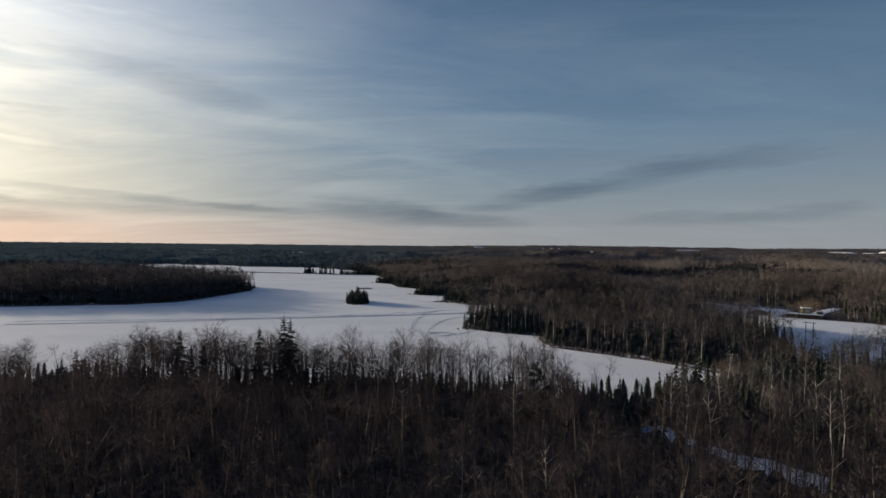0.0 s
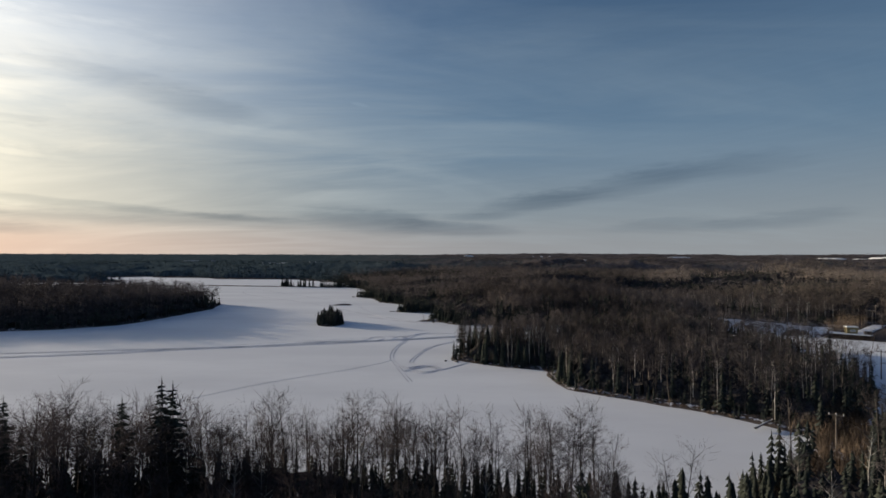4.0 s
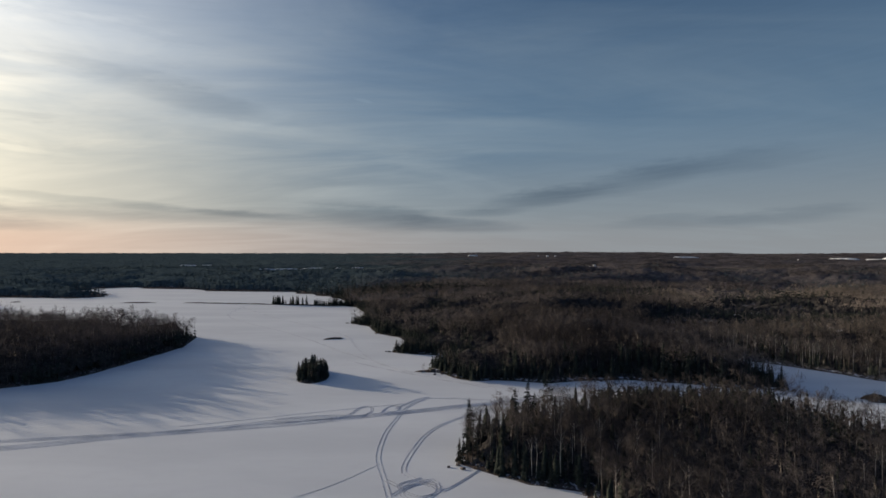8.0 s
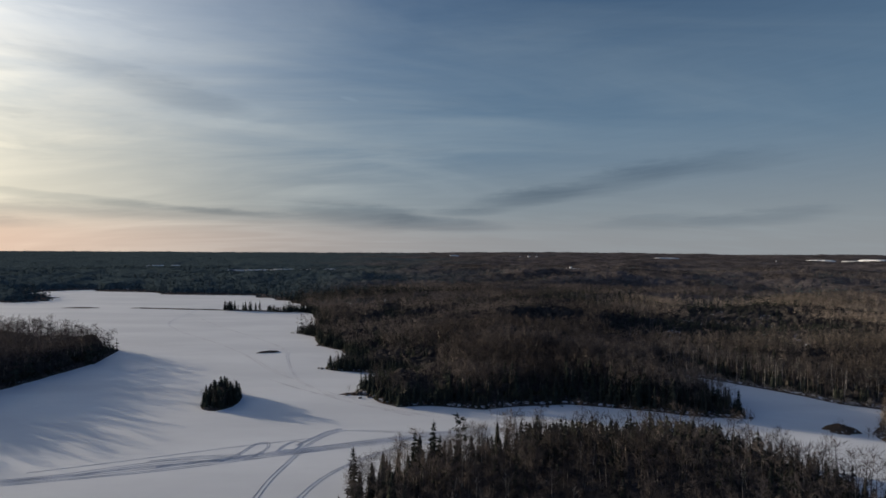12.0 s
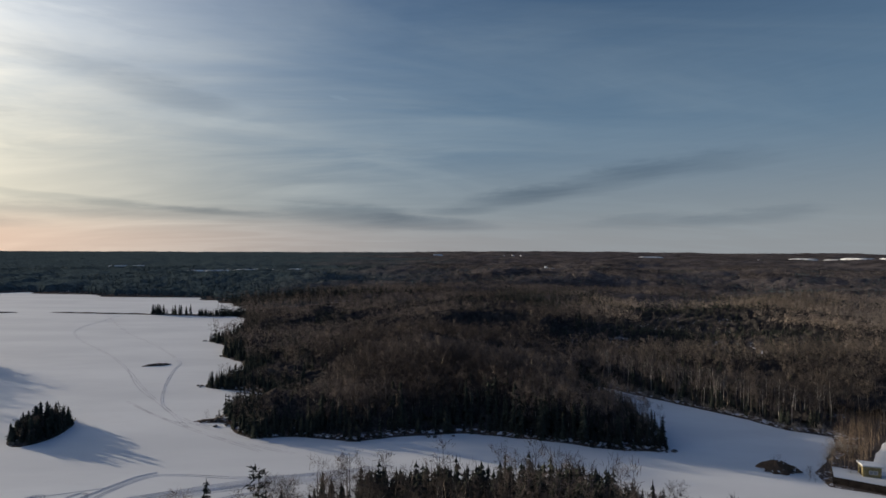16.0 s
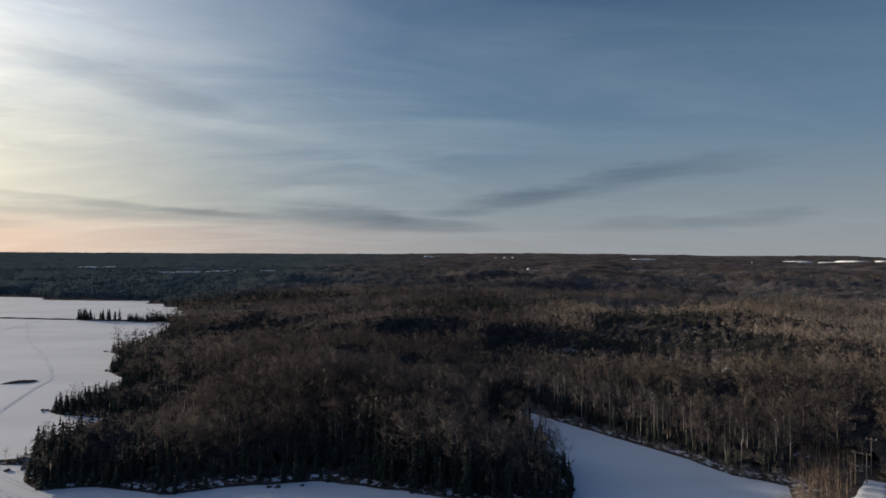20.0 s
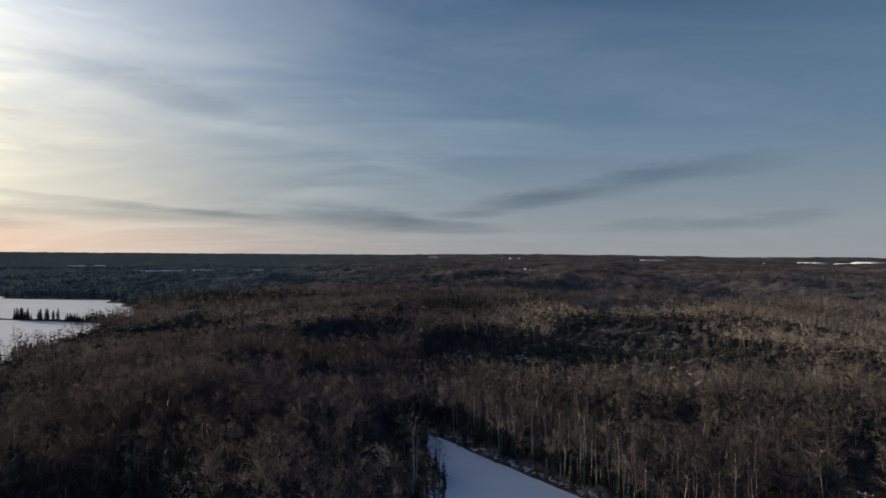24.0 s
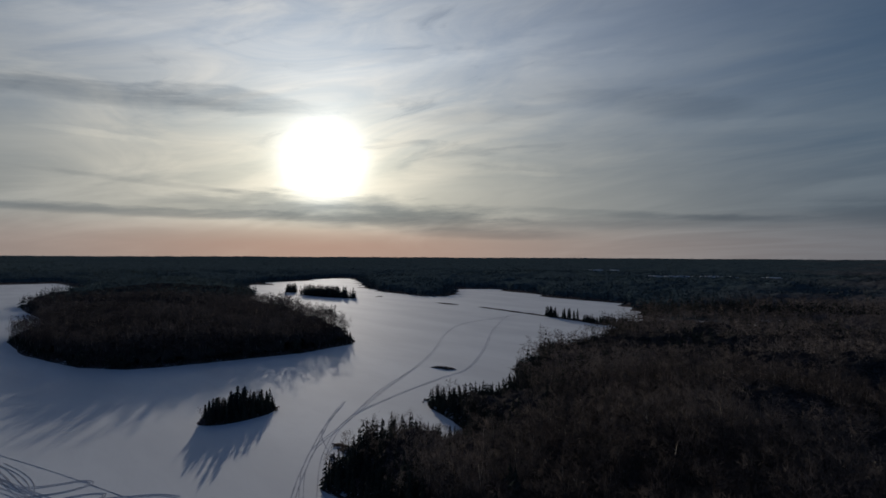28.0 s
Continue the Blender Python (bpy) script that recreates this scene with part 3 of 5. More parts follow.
def whorled_spruce(seed, height, whorls, radius):
    """A taller spruce with separate drooping boughs in whorls and gaps between them."""
    rng = np.random.default_rng(seed)
    bark, crown = [tube((0, 0, -0.4), (0.06, 0, height * 0.98), 0.012 * height, 0.015, 5)], []
    for k in range(whorls):
        f = 0.10 + 0.86 * (k + 0.5 * rng.random()) / whorls
        reach = radius * (1 - f) ** 0.72 * rng.uniform(0.7, 1.15) + 0.15
        for j in range(5 if f < 0.85 else 4):
            a = (j + rng.random() * 0.8) * 1.2566 + k * 0.7
            l = reach * rng.uniform(0.55, 1.15)
            out = np.array((math.cos(a), math.sin(a), 0))
            root = np.array((0, 0, f * height))
            tip = root + out * l - (0, 0, l * rng.uniform(-0.05, 0.6))
            for m in range(7):
                u = (m + 0.6) / 7
                p = root + (tip - root) * u * 0.85
                side = np.array((-out[1], out[0], 0)) * rng.uniform(-1.0, 1.0)
                crown.append(blade(p, out * 0.7 + side - (0, 0, 0.35 * rng.random()), l * rng.uniform(0.28, 0.5) + 0.14, 0.14 + 0.17 * l, rng))
    z = height * 0.86
    crown.append((np.array([(0.13, 0, z), (-0.07, 0.11, z), (-0.07, -0.11, z), (0, 0, height * 1.02)]), np.array([(0, 1, 3), (1, 2, 3), (2, 0, 3)])))
    return join(bark), join(crown)


def pine_tree(seed, height):
    """A taller pine with a bare lower trunk and broad ragged clumps of needles."""
    rng = np.random.default_rng(seed)
    bark, crown = [tube((0, 0, -0.4), (0.1, 0, height * 0.96), 0.014 * height, 0.02, 5)], []
    for k in range(15):
        f = 0.34 + 0.62 * k / 15
        l = height * 0.19 * (1.12 - f) ** 0.6 * (0.7 + 0.6 * rng.random())
        a = k * 2.4 + rng.random()
        c, s = math.cos(a), math.sin(a)
        p, q = np.array((0, 0, f * height)), np.array((c * l, s * l, f * height + l * 0.25))
        bark.append(tube(p, q, 0.05, 0.02, 3))
        for m in range(16):
            g = p + (q - p) * (0.35 + 0.7 * rng.random()) + rng.normal(size=3) * 0.22
            d = np.array((c, s, 0.5)) + rng.normal(size=3) * 0.7
            crown.append(blade(g, d, 0.6 + 0.5 * rng.random(), 0.30, rng))
    return join(bark), join(crown)


def scatter(spacing, x0, x1, y0, y1, seed):
    rng = np.random.default_rng(seed)
    gx, gy = np.meshgrid(np.arange(x0, x1, spacing), np.arange(y0, y1, spacing))
    return gx.ravel() + rng.random(gx.size) * spacing, gy.ravel() + rng.random(gx.size) * spacing


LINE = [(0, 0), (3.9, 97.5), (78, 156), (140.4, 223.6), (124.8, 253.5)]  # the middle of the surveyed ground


def from_line(x, y):
    best = np.full(np.shape(x), 1e9)
    for (ax, ay), (bx, by) in zip(LINE, LINE[1:]):
        ex, ey = bx - ax, by - ay
        t = np.clip(((x - ax) * ex + (y - ay) * ey) / (ex * ex + ey * ey), 0, 1)
        best = np.minimum(best, np.hypot(x - ax - t * ex, y - ay - t * ey))
    return best


def wanted(x, y):
    """The land that the walk looks over."""
    right = np.maximum(0.88 * y, 140 + 0.88 * (y - 208)) + 18
    return (y > 26) & (x < right) & ((x > -0.9 * y - 26) | (y > 215))


CABIN = (178.6, 276.2)
BARE_ISLES = ((-60.5, 421.2, 11), (-301.6, 644.8, 21), (162.5, 286.5, 8), (-2.6, 332.2, 5.5), (-429, 648.7, 8))


def beside_clump(x, y):
    """Metres to the right of the birch clump's straight edge, and along it."""
    return (x - 180.6) * 0.665 - (y - 280.8) * 0.747, (x - 180.6) * 0.747 + (y - 280.8) * 0.665


def in_clump(x, y):
    right, along = beside_clump(x, y)
    return (right < 0) & (right > -14) & (along > -6) & (along < 56)


def in_corridor(x, y):
    right, along = beside_clump(x, y)
    return (right >= 0) & (right < 7.5) & (along > -10) & (along < 48)


SWAMPS = [(174, 454, 40, 22), (208, 440, 46, 36), (232, 428, 38, 44), (238, 478, 36, 34), (252, 402, 20, 16), (108, 474, 34, 13), (240, 562, 62, 30), (128, 500, 30, 10), (60, 642, 46, 16), (400, 845, 95, 24), (160, 584, 30, 11), (330, 700, 60, 14), (520, 640, 60, 22)]


def swamp(x, y):
    """Wet hollows with low dark spruces between the bare stands."""
    wet = np.zeros(np.shape(x), bool)
    wob = 0.7 * fbm(x, y, 22.0, 131, 3)
    for cx, cy, a, c in SWAMPS:
        wet |= np.hypot((x - cx) / a, (y - cy) / c) + wob < 0.95
    return wet


def wood(spacing, lo, hi, seed, bounds, min_shore=0.8, seen=True):
    x, y = scatter(spacing, *bounds, seed)
    d = from_line(x, y)
    keep = (wanted(x, y) == seen) & (d >= lo) & (d < hi)
    x, y = x[keep], y[keep]
    s = shore(x, y)
    keep = (s > min_shore) & (cut_distance(x, y, CLEARING) > 3.4) & ~field_mask(x, y)
    keep &= (cut_distance(x, y) > 3.6) | (y < 76) | (y > 345) | ((y > 158) & (y < 262))
    keep &= (np.hypot(x - CABIN[0], y - CABIN[1]) > 8)
    keep &= ~in_clump(x, y) & ~in_corridor(x, y) & ~((x > 158) & (x < 182) & (y > 270) & (y < 292))
    for ix, iy, ir in BARE_ISLES:
        keep &= np.hypot(x - ix, y - iy) > ir
    keep &= np.hypot((x + 50.1) / 9, (y - 322.4) / 16) > 1  # the small island is planted singly
    keep &= (x > -68) | (x < -130) | (y < 100) | (y > 130) | (fbm(x, y, 14.0, 19, 2) > 0.0)
    # gaps between the crowns, wider in places
    keep &= (fbm(x, y, 26.0, 15, 2) > -0.27) | (y < 112)
    x, y, s = x[keep], y[keep], s[keep]
    rng = np.random.default_rng(seed + 1)
    # spruces stand along the shores and in patches inland
    patch = fbm(x, y, 60.0, 77, 3) - 0.075 * np.sin(ridge_phase(x, y)) * (s > 30)
    chance = np.clip(0.80 - s / 13.0, 0.0, 0.80) * (fbm(x, y, 40.0, 91, 2) > -0.10) + np.clip((patch - 0.045) * 12.0, 0, 0.9) + 0.04
    chance = np.where(stand(x, y) & (s > 30), np.maximum(chance, 0.72), chance)
    chance = np.where((x > -70) & (x < 165) & (y > 295) & (y < 500), np.where(s < 9, np.where((y < 380) & (x > 10), 0.8, 0.35), 0.40 * chance), chance)  # mostly bare woods on the peninsula
    east = (x > 140) & (y > 300) & (s < 25)  # pale trunks on the inlet's far bank
    chance = np.where(east, chance * 0.30, chance)
    chance = np.where((x > 46) & (x < 132) & (y > 150) & (y < 276), np.where((y > 246) & (s < 16), np.where(x > 56, 0.88, 0.5), 0.10 + 0.25 * chance), chance)  # bare woods on the near point
    chance = np.where((x > 28) & (x < 62) & (y > 150) & (y < 216), 0.35 * chance, chance)
    chance = np.where((x > 190) & (y > 300) & (y < 640), 0.5 * chance, chance)
    chance = np.where((x > 92) & (x < 130) & (y > 155) & (y < 205), 0.75, chance)  # dark eastern tip of the near point
    chance = np.where((x < -110) & (y > 270) & (y < 530), np.where(x > -165, chance, 0.35 * chance), chance)  # grey bare woods on the headland
    chance = np.where(swamp(x, y), 0.93, chance)
    away = np.hypot(x - HUB[0], y - HUB[1])
    west = np.clip((0.10 - (x - 60) / np.clip(y, 200, None) + 0.5 * fbm(x, y, 300.0, 141, 2)) / 0.3, 0, 1)
    chance = np.where((away > 560) & (y > 560), np.maximum(chance, 0.85 * west), chance)  # conifers beyond the lake to the west, carrying the hazy blue-green
    isle = (np.hypot(x + 50, y - 322) < 18) | (np.hypot(x + 474, y - 600) < 75)
    chance = np.where(isle, 0.95, chance)
    near = (y < 152) & (x < 110) & (x > -150)
    belt = (y > 100) & (y < 119) & (fbm(x, y, 25.0, 12, 2) > -0.12)
    chance = np.where(near, 0.07 + 0.30 * belt + 0.62 * (x > 26) * (y > 96 - 0.4 * (x - 24)), chance)
    chance = np.where(near & (y > 113) & (x < 22) & (x > -34), 0.14, chance)  # the aspen row on the near shore
    spit = (x < -92) & (x > -250) & (y > 612) & (y < 652)
    chance = np.where(spit, 0.9, chance)
    conifer = rng.random(len(x)) < chance
    thin = spit & (rng.random(len(x)) < np.clip((-x - 105) / 60, 0, 1))
    x, y, s, conifer = x[~thin], y[~thin], s[~thin], conifer[~thin]
    return x, y, rise(x, y, s) - 0.1, s, conifer, rng


def outward(trunk, crown):
    """Normals of the trunk's skin and of the crown as one rounded mass of twigs."""
    a, b = trunk[0] * (1, 1, 0), crown[0] - (0, 0, crown[0][:, 2].mean() - 0.12 * np.ptp(crown[0][:, 2]))
    o = np.r_[a + (1e-4, 0, 0), b / np.linalg.norm(b, axis=1)[:, None].clip(1e-4) + (0, 0, 0.25)]
    return o / np.linalg.norm(o, axis=1)[:, None].clip(1e-6)


def rounded(me, normals):
    me.polygons.foreach_set("use_smooth", np.ones(len(me.polygons), bool))
    me.normals_split_custom_set_from_vertices(normals)
    return me


def planted(kinds, x, y, z, scale, rng):
    """Copies of the kinds' trunk and crown, as one set of vertices, triangles and slots."""
    which = rng.integers(len(kinds), size=len(x))
    turn = rng.random(len(x)) * 2 * math.pi
    wide = scale * (0.85 + 0.3 * rng.random(len(x)))
    vs, ts, ms, ns, n = [], [], [], [], 0
    for k, (trunk, crown) in enumerate(kinds):
        pick = np.nonzero(which == k)[0]
        if not len(pick):
            continue
        v, t = join([trunk, crown])
        slot = np.r_[np.zeros(len(trunk[1]), int), np.ones(len(crown[1]), int)]
        c, s = np.cos(turn[pick])[:, None], np.sin(turn[pick])[:, None]
        px = (v[:, 0] * c - v[:, 1] * s) * wide[pick][:, None] + x[pick][:, None]
        py = (v[:, 0] * s + v[:, 1] * c) * wide[pick][:, None] + y[pick][:, None]
        pz = v[:, 2] * scale[pick][:, None] + z[pick][:, None]
        vs.append(np.stack([px, py, pz], -1).reshape(-1, 3))
        o = outward(trunk, crown)
        face = np.cross(v[t[:, 1]] - v[t[:, 0]], v[t[:, 2]] - v[t[:, 0]])
        t = np.where((face * o[t[:, 0]]).sum(1)[:, None] < 0, t[:, ::-1], t)
        ns.append(np.stack([o[:, 0] * c - o[:, 1] * s, o[:, 0] * s + o[:, 1] * c, np.broadcast_to(o[:, 2], px.shape)], -1).reshape(-1, 3))
        ts.append((t[None] + (np.arange(len(pick)) * len(v))[:, None, None]).reshape(-1, 3) + n)
        ms.append(np.tile(slot, len(pick)))
        n += len(pick) * len(v)
    return np.concatenate(vs), np.concatenate(ts), np.concatenate(ms), np.concatenate(ns)


def stuff(name, label, category, kinds, x, y, z, scale, rng, mats):
    if len(x):
        v, t, m, o = planted(kinds, x, y, z, scale, rng)
        me = mesh_of(name, v, t, mats, m)
        tagged(new(name, me if mats[1] in (NEEDLE, FAR_NEEDLE) else rounded(me, o)), label, category, kind="stuff")


def stand(x, y):
    """Long patches of low dark growth between the taller stands."""
    inland = (y > 440 + 0.25 * x) & ((x < -70) | (x > 200) | (y > 520))
    return inland & (fbm(x * 0.40, y, 62.0, 101, 3) > 0.10)


def tree_height(x, y, rng, spread=0.18):
    return (1 + spread * rng.normal(size=len(x)).clip(-2, 2)) * (0.98 + 0.55 * fbm(x, y, 70.0, 55, 2)) * np.where(stand(x, y), 0.76, 1.0) * np.where(swamp(x, y), 0.52, 1.0)


TREE_MESHES = {}


def tree_thing(name, label, category, kinds, x, y, z, scale, turn, mats, group=""):
    """One tree of its own: an empty at its foot with trunk and crown."""
    if name not in TREE_MESHES:
        TREE_MESHES[name] = []
        for t, c in kinds:
            o = outward(t, c)[len(t[0]):]
            face = np.cross(c[0][c[1][:, 1]] - c[0][c[1][:, 0]], c[0][c[1][:, 2]] - c[0][c[1][:, 0]])
            flipped = np.where((face * o[c[1][:, 0]]).sum(1)[:, None] < 0, c[1][:, ::-1], c[1])
            TREE_MESHES[name].append((mesh_of("trunk", *t, [mats[0]]), mesh_of("crown", c[0], flipped, [NEEDLE]) if mats[1] == NEEDLE else rounded(mesh_of("crown", c[0], flipped, [mats[1]]), o)))
    a, b = TREE_MESHES[name][int(turn * 7) % len(TREE_MESHES[name])]
    root = tagged(new(name), label, category, group)
    root.matrix_basis = pose(x, y, z, 0, 0, turn) @ Matrix.Scale(scale, 4)
    new("trunk", a).parent = root
    new("crown", b).parent = root
    return root


# --- the nearest woods
first = wood(2.25, 0, 228, 2, (-290, 130, 20, 153))
second = wood(2.75, 0, 228, 1, (-290, 430, 20, 495))
later = (second[1] >= 153) | (second[0] >= 130)
x, y, z, s, conifer = (np.r_[p, q[later]] for p, q in zip(first[:5], second[:5]))
rng = second[5]
size = tree_height(x, y, rng)
size = np.where((y > 108) & (y < 128) & (x < 22) & (x > -100) & ~conifer, size * 1.32, size)
size = np.where((x < -66) & (y > 98) & (y < 128), size * 0.78, size)
size = np.where((y < 104) & (x < 60) & ~conifer, size * 1.06, size)
size = np.where((y > 98) & (y < 128) & (x < 75) & conifer, size * np.where(x < 22, 0.85, 0.90), size)
size = np.where((y > 245) & (y < 276) & (x > 30) & (x < 98), size * np.where(s < 14, 1.02, 1.10), size)
size = np.where((x > 98) & (x < 132) & (y > 185) & (y < 275), size * np.where((s < 12) & (y > 240), 0.75, 1.14), size)
size = np.where((x > 30) & (x < 118) & (y > 295) & (y < 360) & (s < 26) & conifer, size * 1.28, size)
size = np.where((x > 122) & (x < 152) & (y > 295) & (y < 372) & (s < 18), size * 0.80, size)
size = np.where((x < 32) & (x > -80) & (y > 300) & (y < 520) & (s < 16), size * 0.66, size)
size = np.where(np.hypot(x - 22, y - 347) < 11, size * 0.75, size)  # low growth round the head of the small bay
row = (y > 106) & (y < 128) & (x < 22) & (x > -95)
point = (x > 4) & (x < 60) & (y > 195) & (y < 262)
shorefront = (y > 90) & (y < 122) & (x >= 10) & (x < 75)
open_set = row | point | shorefront
rest = np.ones(len(x), bool)
KINDS = (("aspen_tree", "leafless aspen with a pale trunk and fine brown twigs", "aspen tree",
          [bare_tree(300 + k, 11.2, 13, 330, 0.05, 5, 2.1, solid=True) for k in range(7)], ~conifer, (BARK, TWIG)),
         ("spruce_tree", "dark green narrow spruce at the snowy shore", "spruce tree",
          [spruce_tree(400 + k, 7.6, 16, 10, 1.45) for k in range(6)], conifer, (STEM, NEEDLE)))
for name, label, category, kinds, sel, mats in KINDS:
    ids = np.nonzero(open_set & sel)[0]
    ids = ids[np.argsort(rng.random(len(ids)))][:290]
    for i in ids:
        tree_thing(name, label, category, kinds, x[i], y[i], z[i], float(size[i]), float(rng.random() * 360), mats, category + "s on the near shores")
    rest[ids] = False
front = rest & (y < 152) & (x < 120)
FINE = [bare_tree(100 + k, 11.2, 8, 150, 0.040, 3, 2.1) for k in range(8)]
ASPEN = [bare_tree(140 + k, 11.2, 5, 104, 0.090, 3, 2.15) for k in range(8)]
SPRUCE = [spruce_tree(200 + k, 7.6, 8, 6, 1.45) for k in range(5)]
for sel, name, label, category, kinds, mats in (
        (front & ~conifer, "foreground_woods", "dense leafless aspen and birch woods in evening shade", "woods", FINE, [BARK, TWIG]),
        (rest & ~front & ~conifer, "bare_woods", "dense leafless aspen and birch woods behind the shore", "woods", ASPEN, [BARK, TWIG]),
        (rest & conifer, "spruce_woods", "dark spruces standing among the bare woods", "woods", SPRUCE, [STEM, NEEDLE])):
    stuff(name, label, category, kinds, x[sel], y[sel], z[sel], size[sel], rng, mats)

x, y, z, s, conifer, rng = wood(3.3, 0, 260, 29, (40, 150, 296, 400))
inner = (s > 5) & (x < 150)
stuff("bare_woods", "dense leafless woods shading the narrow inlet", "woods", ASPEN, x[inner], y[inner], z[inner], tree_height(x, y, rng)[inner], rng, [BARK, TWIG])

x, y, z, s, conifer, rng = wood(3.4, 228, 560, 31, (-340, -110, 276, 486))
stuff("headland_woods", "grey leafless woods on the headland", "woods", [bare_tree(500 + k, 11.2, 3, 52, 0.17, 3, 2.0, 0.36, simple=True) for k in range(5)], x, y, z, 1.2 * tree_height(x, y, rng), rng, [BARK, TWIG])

# --- woods farther off, in coarser trees
for spacing, lo, hi, seed, bounds, aspen, spruce in (
        (4.4, 228, 560, 11, (-630, 800, 130, 880), [bare_tree(500 + k, 11.2, 3, 38, 0.22, 3, 2.3, simple=True) for k in range(6)], [spruce_tree(520 + k, 9.0, 4, 5, 2.0, False) for k in range(4)]),
        (8.0, 560, 1300, 13, (-1400, 1400, 190, 1600), [bare_tree(540 + k, 11.2, 0, 18, 0.62, 3, 3.3, 0.3, simple=True) for k in range(6)], [spruce_tree(560 + k, 9.6, 3, 4, 3.0, False) for k in range(4)]),
        (27.0, 1300, 3000, 17, (-3200, 3000, 190, 3300), [bare_tree(580 + k, 12.0, 0, 9, 2.4, 3, 9.0, 0.25, simple=True) for k in range(6)], [spruce_tree(590 + k, 10.0, 2, 4, 6.0, False) for k in range(4)]),
        (44.0, 3000, 4650, 19, (-4800, 4700, 190, 4800), [bare_tree(600 + k, 14.0, 0, 7, 4.4, 3, 17.0, 0.2, simple=True) for k in range(6)], [spruce_tree(610 + k, 13.0, 1, 5, 12.0, False) for k in range(4)])):
    x, y, z, s, conifer, rng = wood(spacing, lo, hi, seed, bounds)
    size = tree_height(x, y, rng, 0.14)
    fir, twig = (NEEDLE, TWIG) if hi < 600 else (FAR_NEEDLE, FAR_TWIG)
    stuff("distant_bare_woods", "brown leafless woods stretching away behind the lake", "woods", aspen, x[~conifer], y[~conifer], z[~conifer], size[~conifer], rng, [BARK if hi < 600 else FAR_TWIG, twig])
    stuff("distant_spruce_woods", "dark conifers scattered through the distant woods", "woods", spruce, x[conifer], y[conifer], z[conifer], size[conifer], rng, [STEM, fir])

# --- the woods on the other side, behind the start
x, y, z, s, conifer, rng = wood(4.8, 0, 330, 37, (-220, 360, -90, 400), seen=False)
size = tree_height(x, y, rng)
stuff("rear_bare_woods", "leafless woods round the start", "woods", [bare_tree(540 + k, 11.2, 0, 16, 0.8, 3, 2.9, 0.3, simple=True) for k in range(4)], x[~conifer], y[~conifer], z[~conifer], size[~conifer], rng, [BARK, TWIG])
stuff("rear_spruce_woods", "dark conifers round the start", "woods", [spruce_tree(560 + k, 9.6, 3, 5, 2.3, False) for k in range(4)], x[conifer], y[conifer], z[conifer], size[conifer], rng, [STEM, NEEDLE])

# --- tangled undergrowth sheets between the trunks, added to fill shade and thicken shadows
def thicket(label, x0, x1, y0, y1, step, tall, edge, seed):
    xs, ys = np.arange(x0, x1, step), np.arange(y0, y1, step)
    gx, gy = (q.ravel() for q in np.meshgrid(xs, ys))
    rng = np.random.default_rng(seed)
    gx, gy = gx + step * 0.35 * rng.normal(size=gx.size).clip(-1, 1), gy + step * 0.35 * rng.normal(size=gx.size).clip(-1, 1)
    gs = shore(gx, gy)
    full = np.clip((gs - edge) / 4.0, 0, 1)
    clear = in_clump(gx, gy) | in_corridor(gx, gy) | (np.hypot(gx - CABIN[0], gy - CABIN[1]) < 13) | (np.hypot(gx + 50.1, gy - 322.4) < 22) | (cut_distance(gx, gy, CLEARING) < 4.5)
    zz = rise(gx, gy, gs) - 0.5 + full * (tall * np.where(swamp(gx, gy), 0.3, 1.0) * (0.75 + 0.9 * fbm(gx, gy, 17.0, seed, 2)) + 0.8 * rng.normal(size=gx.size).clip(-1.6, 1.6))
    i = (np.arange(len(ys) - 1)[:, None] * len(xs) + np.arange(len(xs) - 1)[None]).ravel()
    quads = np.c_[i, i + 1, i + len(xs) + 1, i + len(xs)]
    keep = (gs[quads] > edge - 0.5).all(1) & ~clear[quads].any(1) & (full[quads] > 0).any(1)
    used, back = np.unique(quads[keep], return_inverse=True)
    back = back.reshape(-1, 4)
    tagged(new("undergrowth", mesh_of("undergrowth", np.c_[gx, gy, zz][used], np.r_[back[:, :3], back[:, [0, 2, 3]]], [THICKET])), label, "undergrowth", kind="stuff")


thicket("undergrowth sheet added to fill the shade under the headland's bare woods", -640, -110, 274, 580, 2.6, 6.6, 4.5, 3)
thicket("undergrowth sheet added to fill the shade under the peninsula's bare woods", -75, 152, 294, 620, 2.0, 6.4, 9.0, 5)
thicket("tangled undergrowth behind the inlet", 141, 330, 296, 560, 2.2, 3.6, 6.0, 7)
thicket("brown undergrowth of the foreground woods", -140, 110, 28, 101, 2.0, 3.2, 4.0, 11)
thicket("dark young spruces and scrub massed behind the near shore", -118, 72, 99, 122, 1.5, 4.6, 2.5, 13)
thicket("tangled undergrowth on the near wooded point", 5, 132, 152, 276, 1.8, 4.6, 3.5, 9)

# --- the closed roof of the far woods
rr = 540 * (4800 / 540) ** (np.arange(170) / 169)
aa = np.radians(np.r_[np.linspace(-100, 52, 380), np.linspace(58, 254, 50)])
ga, gr = np.meshgrid(aa, rr)
px, py = HUB[0] + np.sin(ga).ravel() * gr.ravel(), HUB[1] + np.cos(ga).ravel() * gr.ravel()
sd = shore(px, py)
depth = np.where(field_mask(px, py), -3.0, 5.6 + 4.0 * fbm(px, py, 36.0, 61, 3) + 1.5 * np.random.default_rng(87).normal(size=len(px)).clip(-2, 2)) * np.clip((gr.ravel() - 540) / 320, 0, 1)
pz = np.where(sd > 18, rise(px, py, sd) + depth, -4.0)
na, nr = len(aa), len(rr)
i = (np.arange(nr - 1)[:, None] * na + np.arange(na - 1)[None]).ravel()
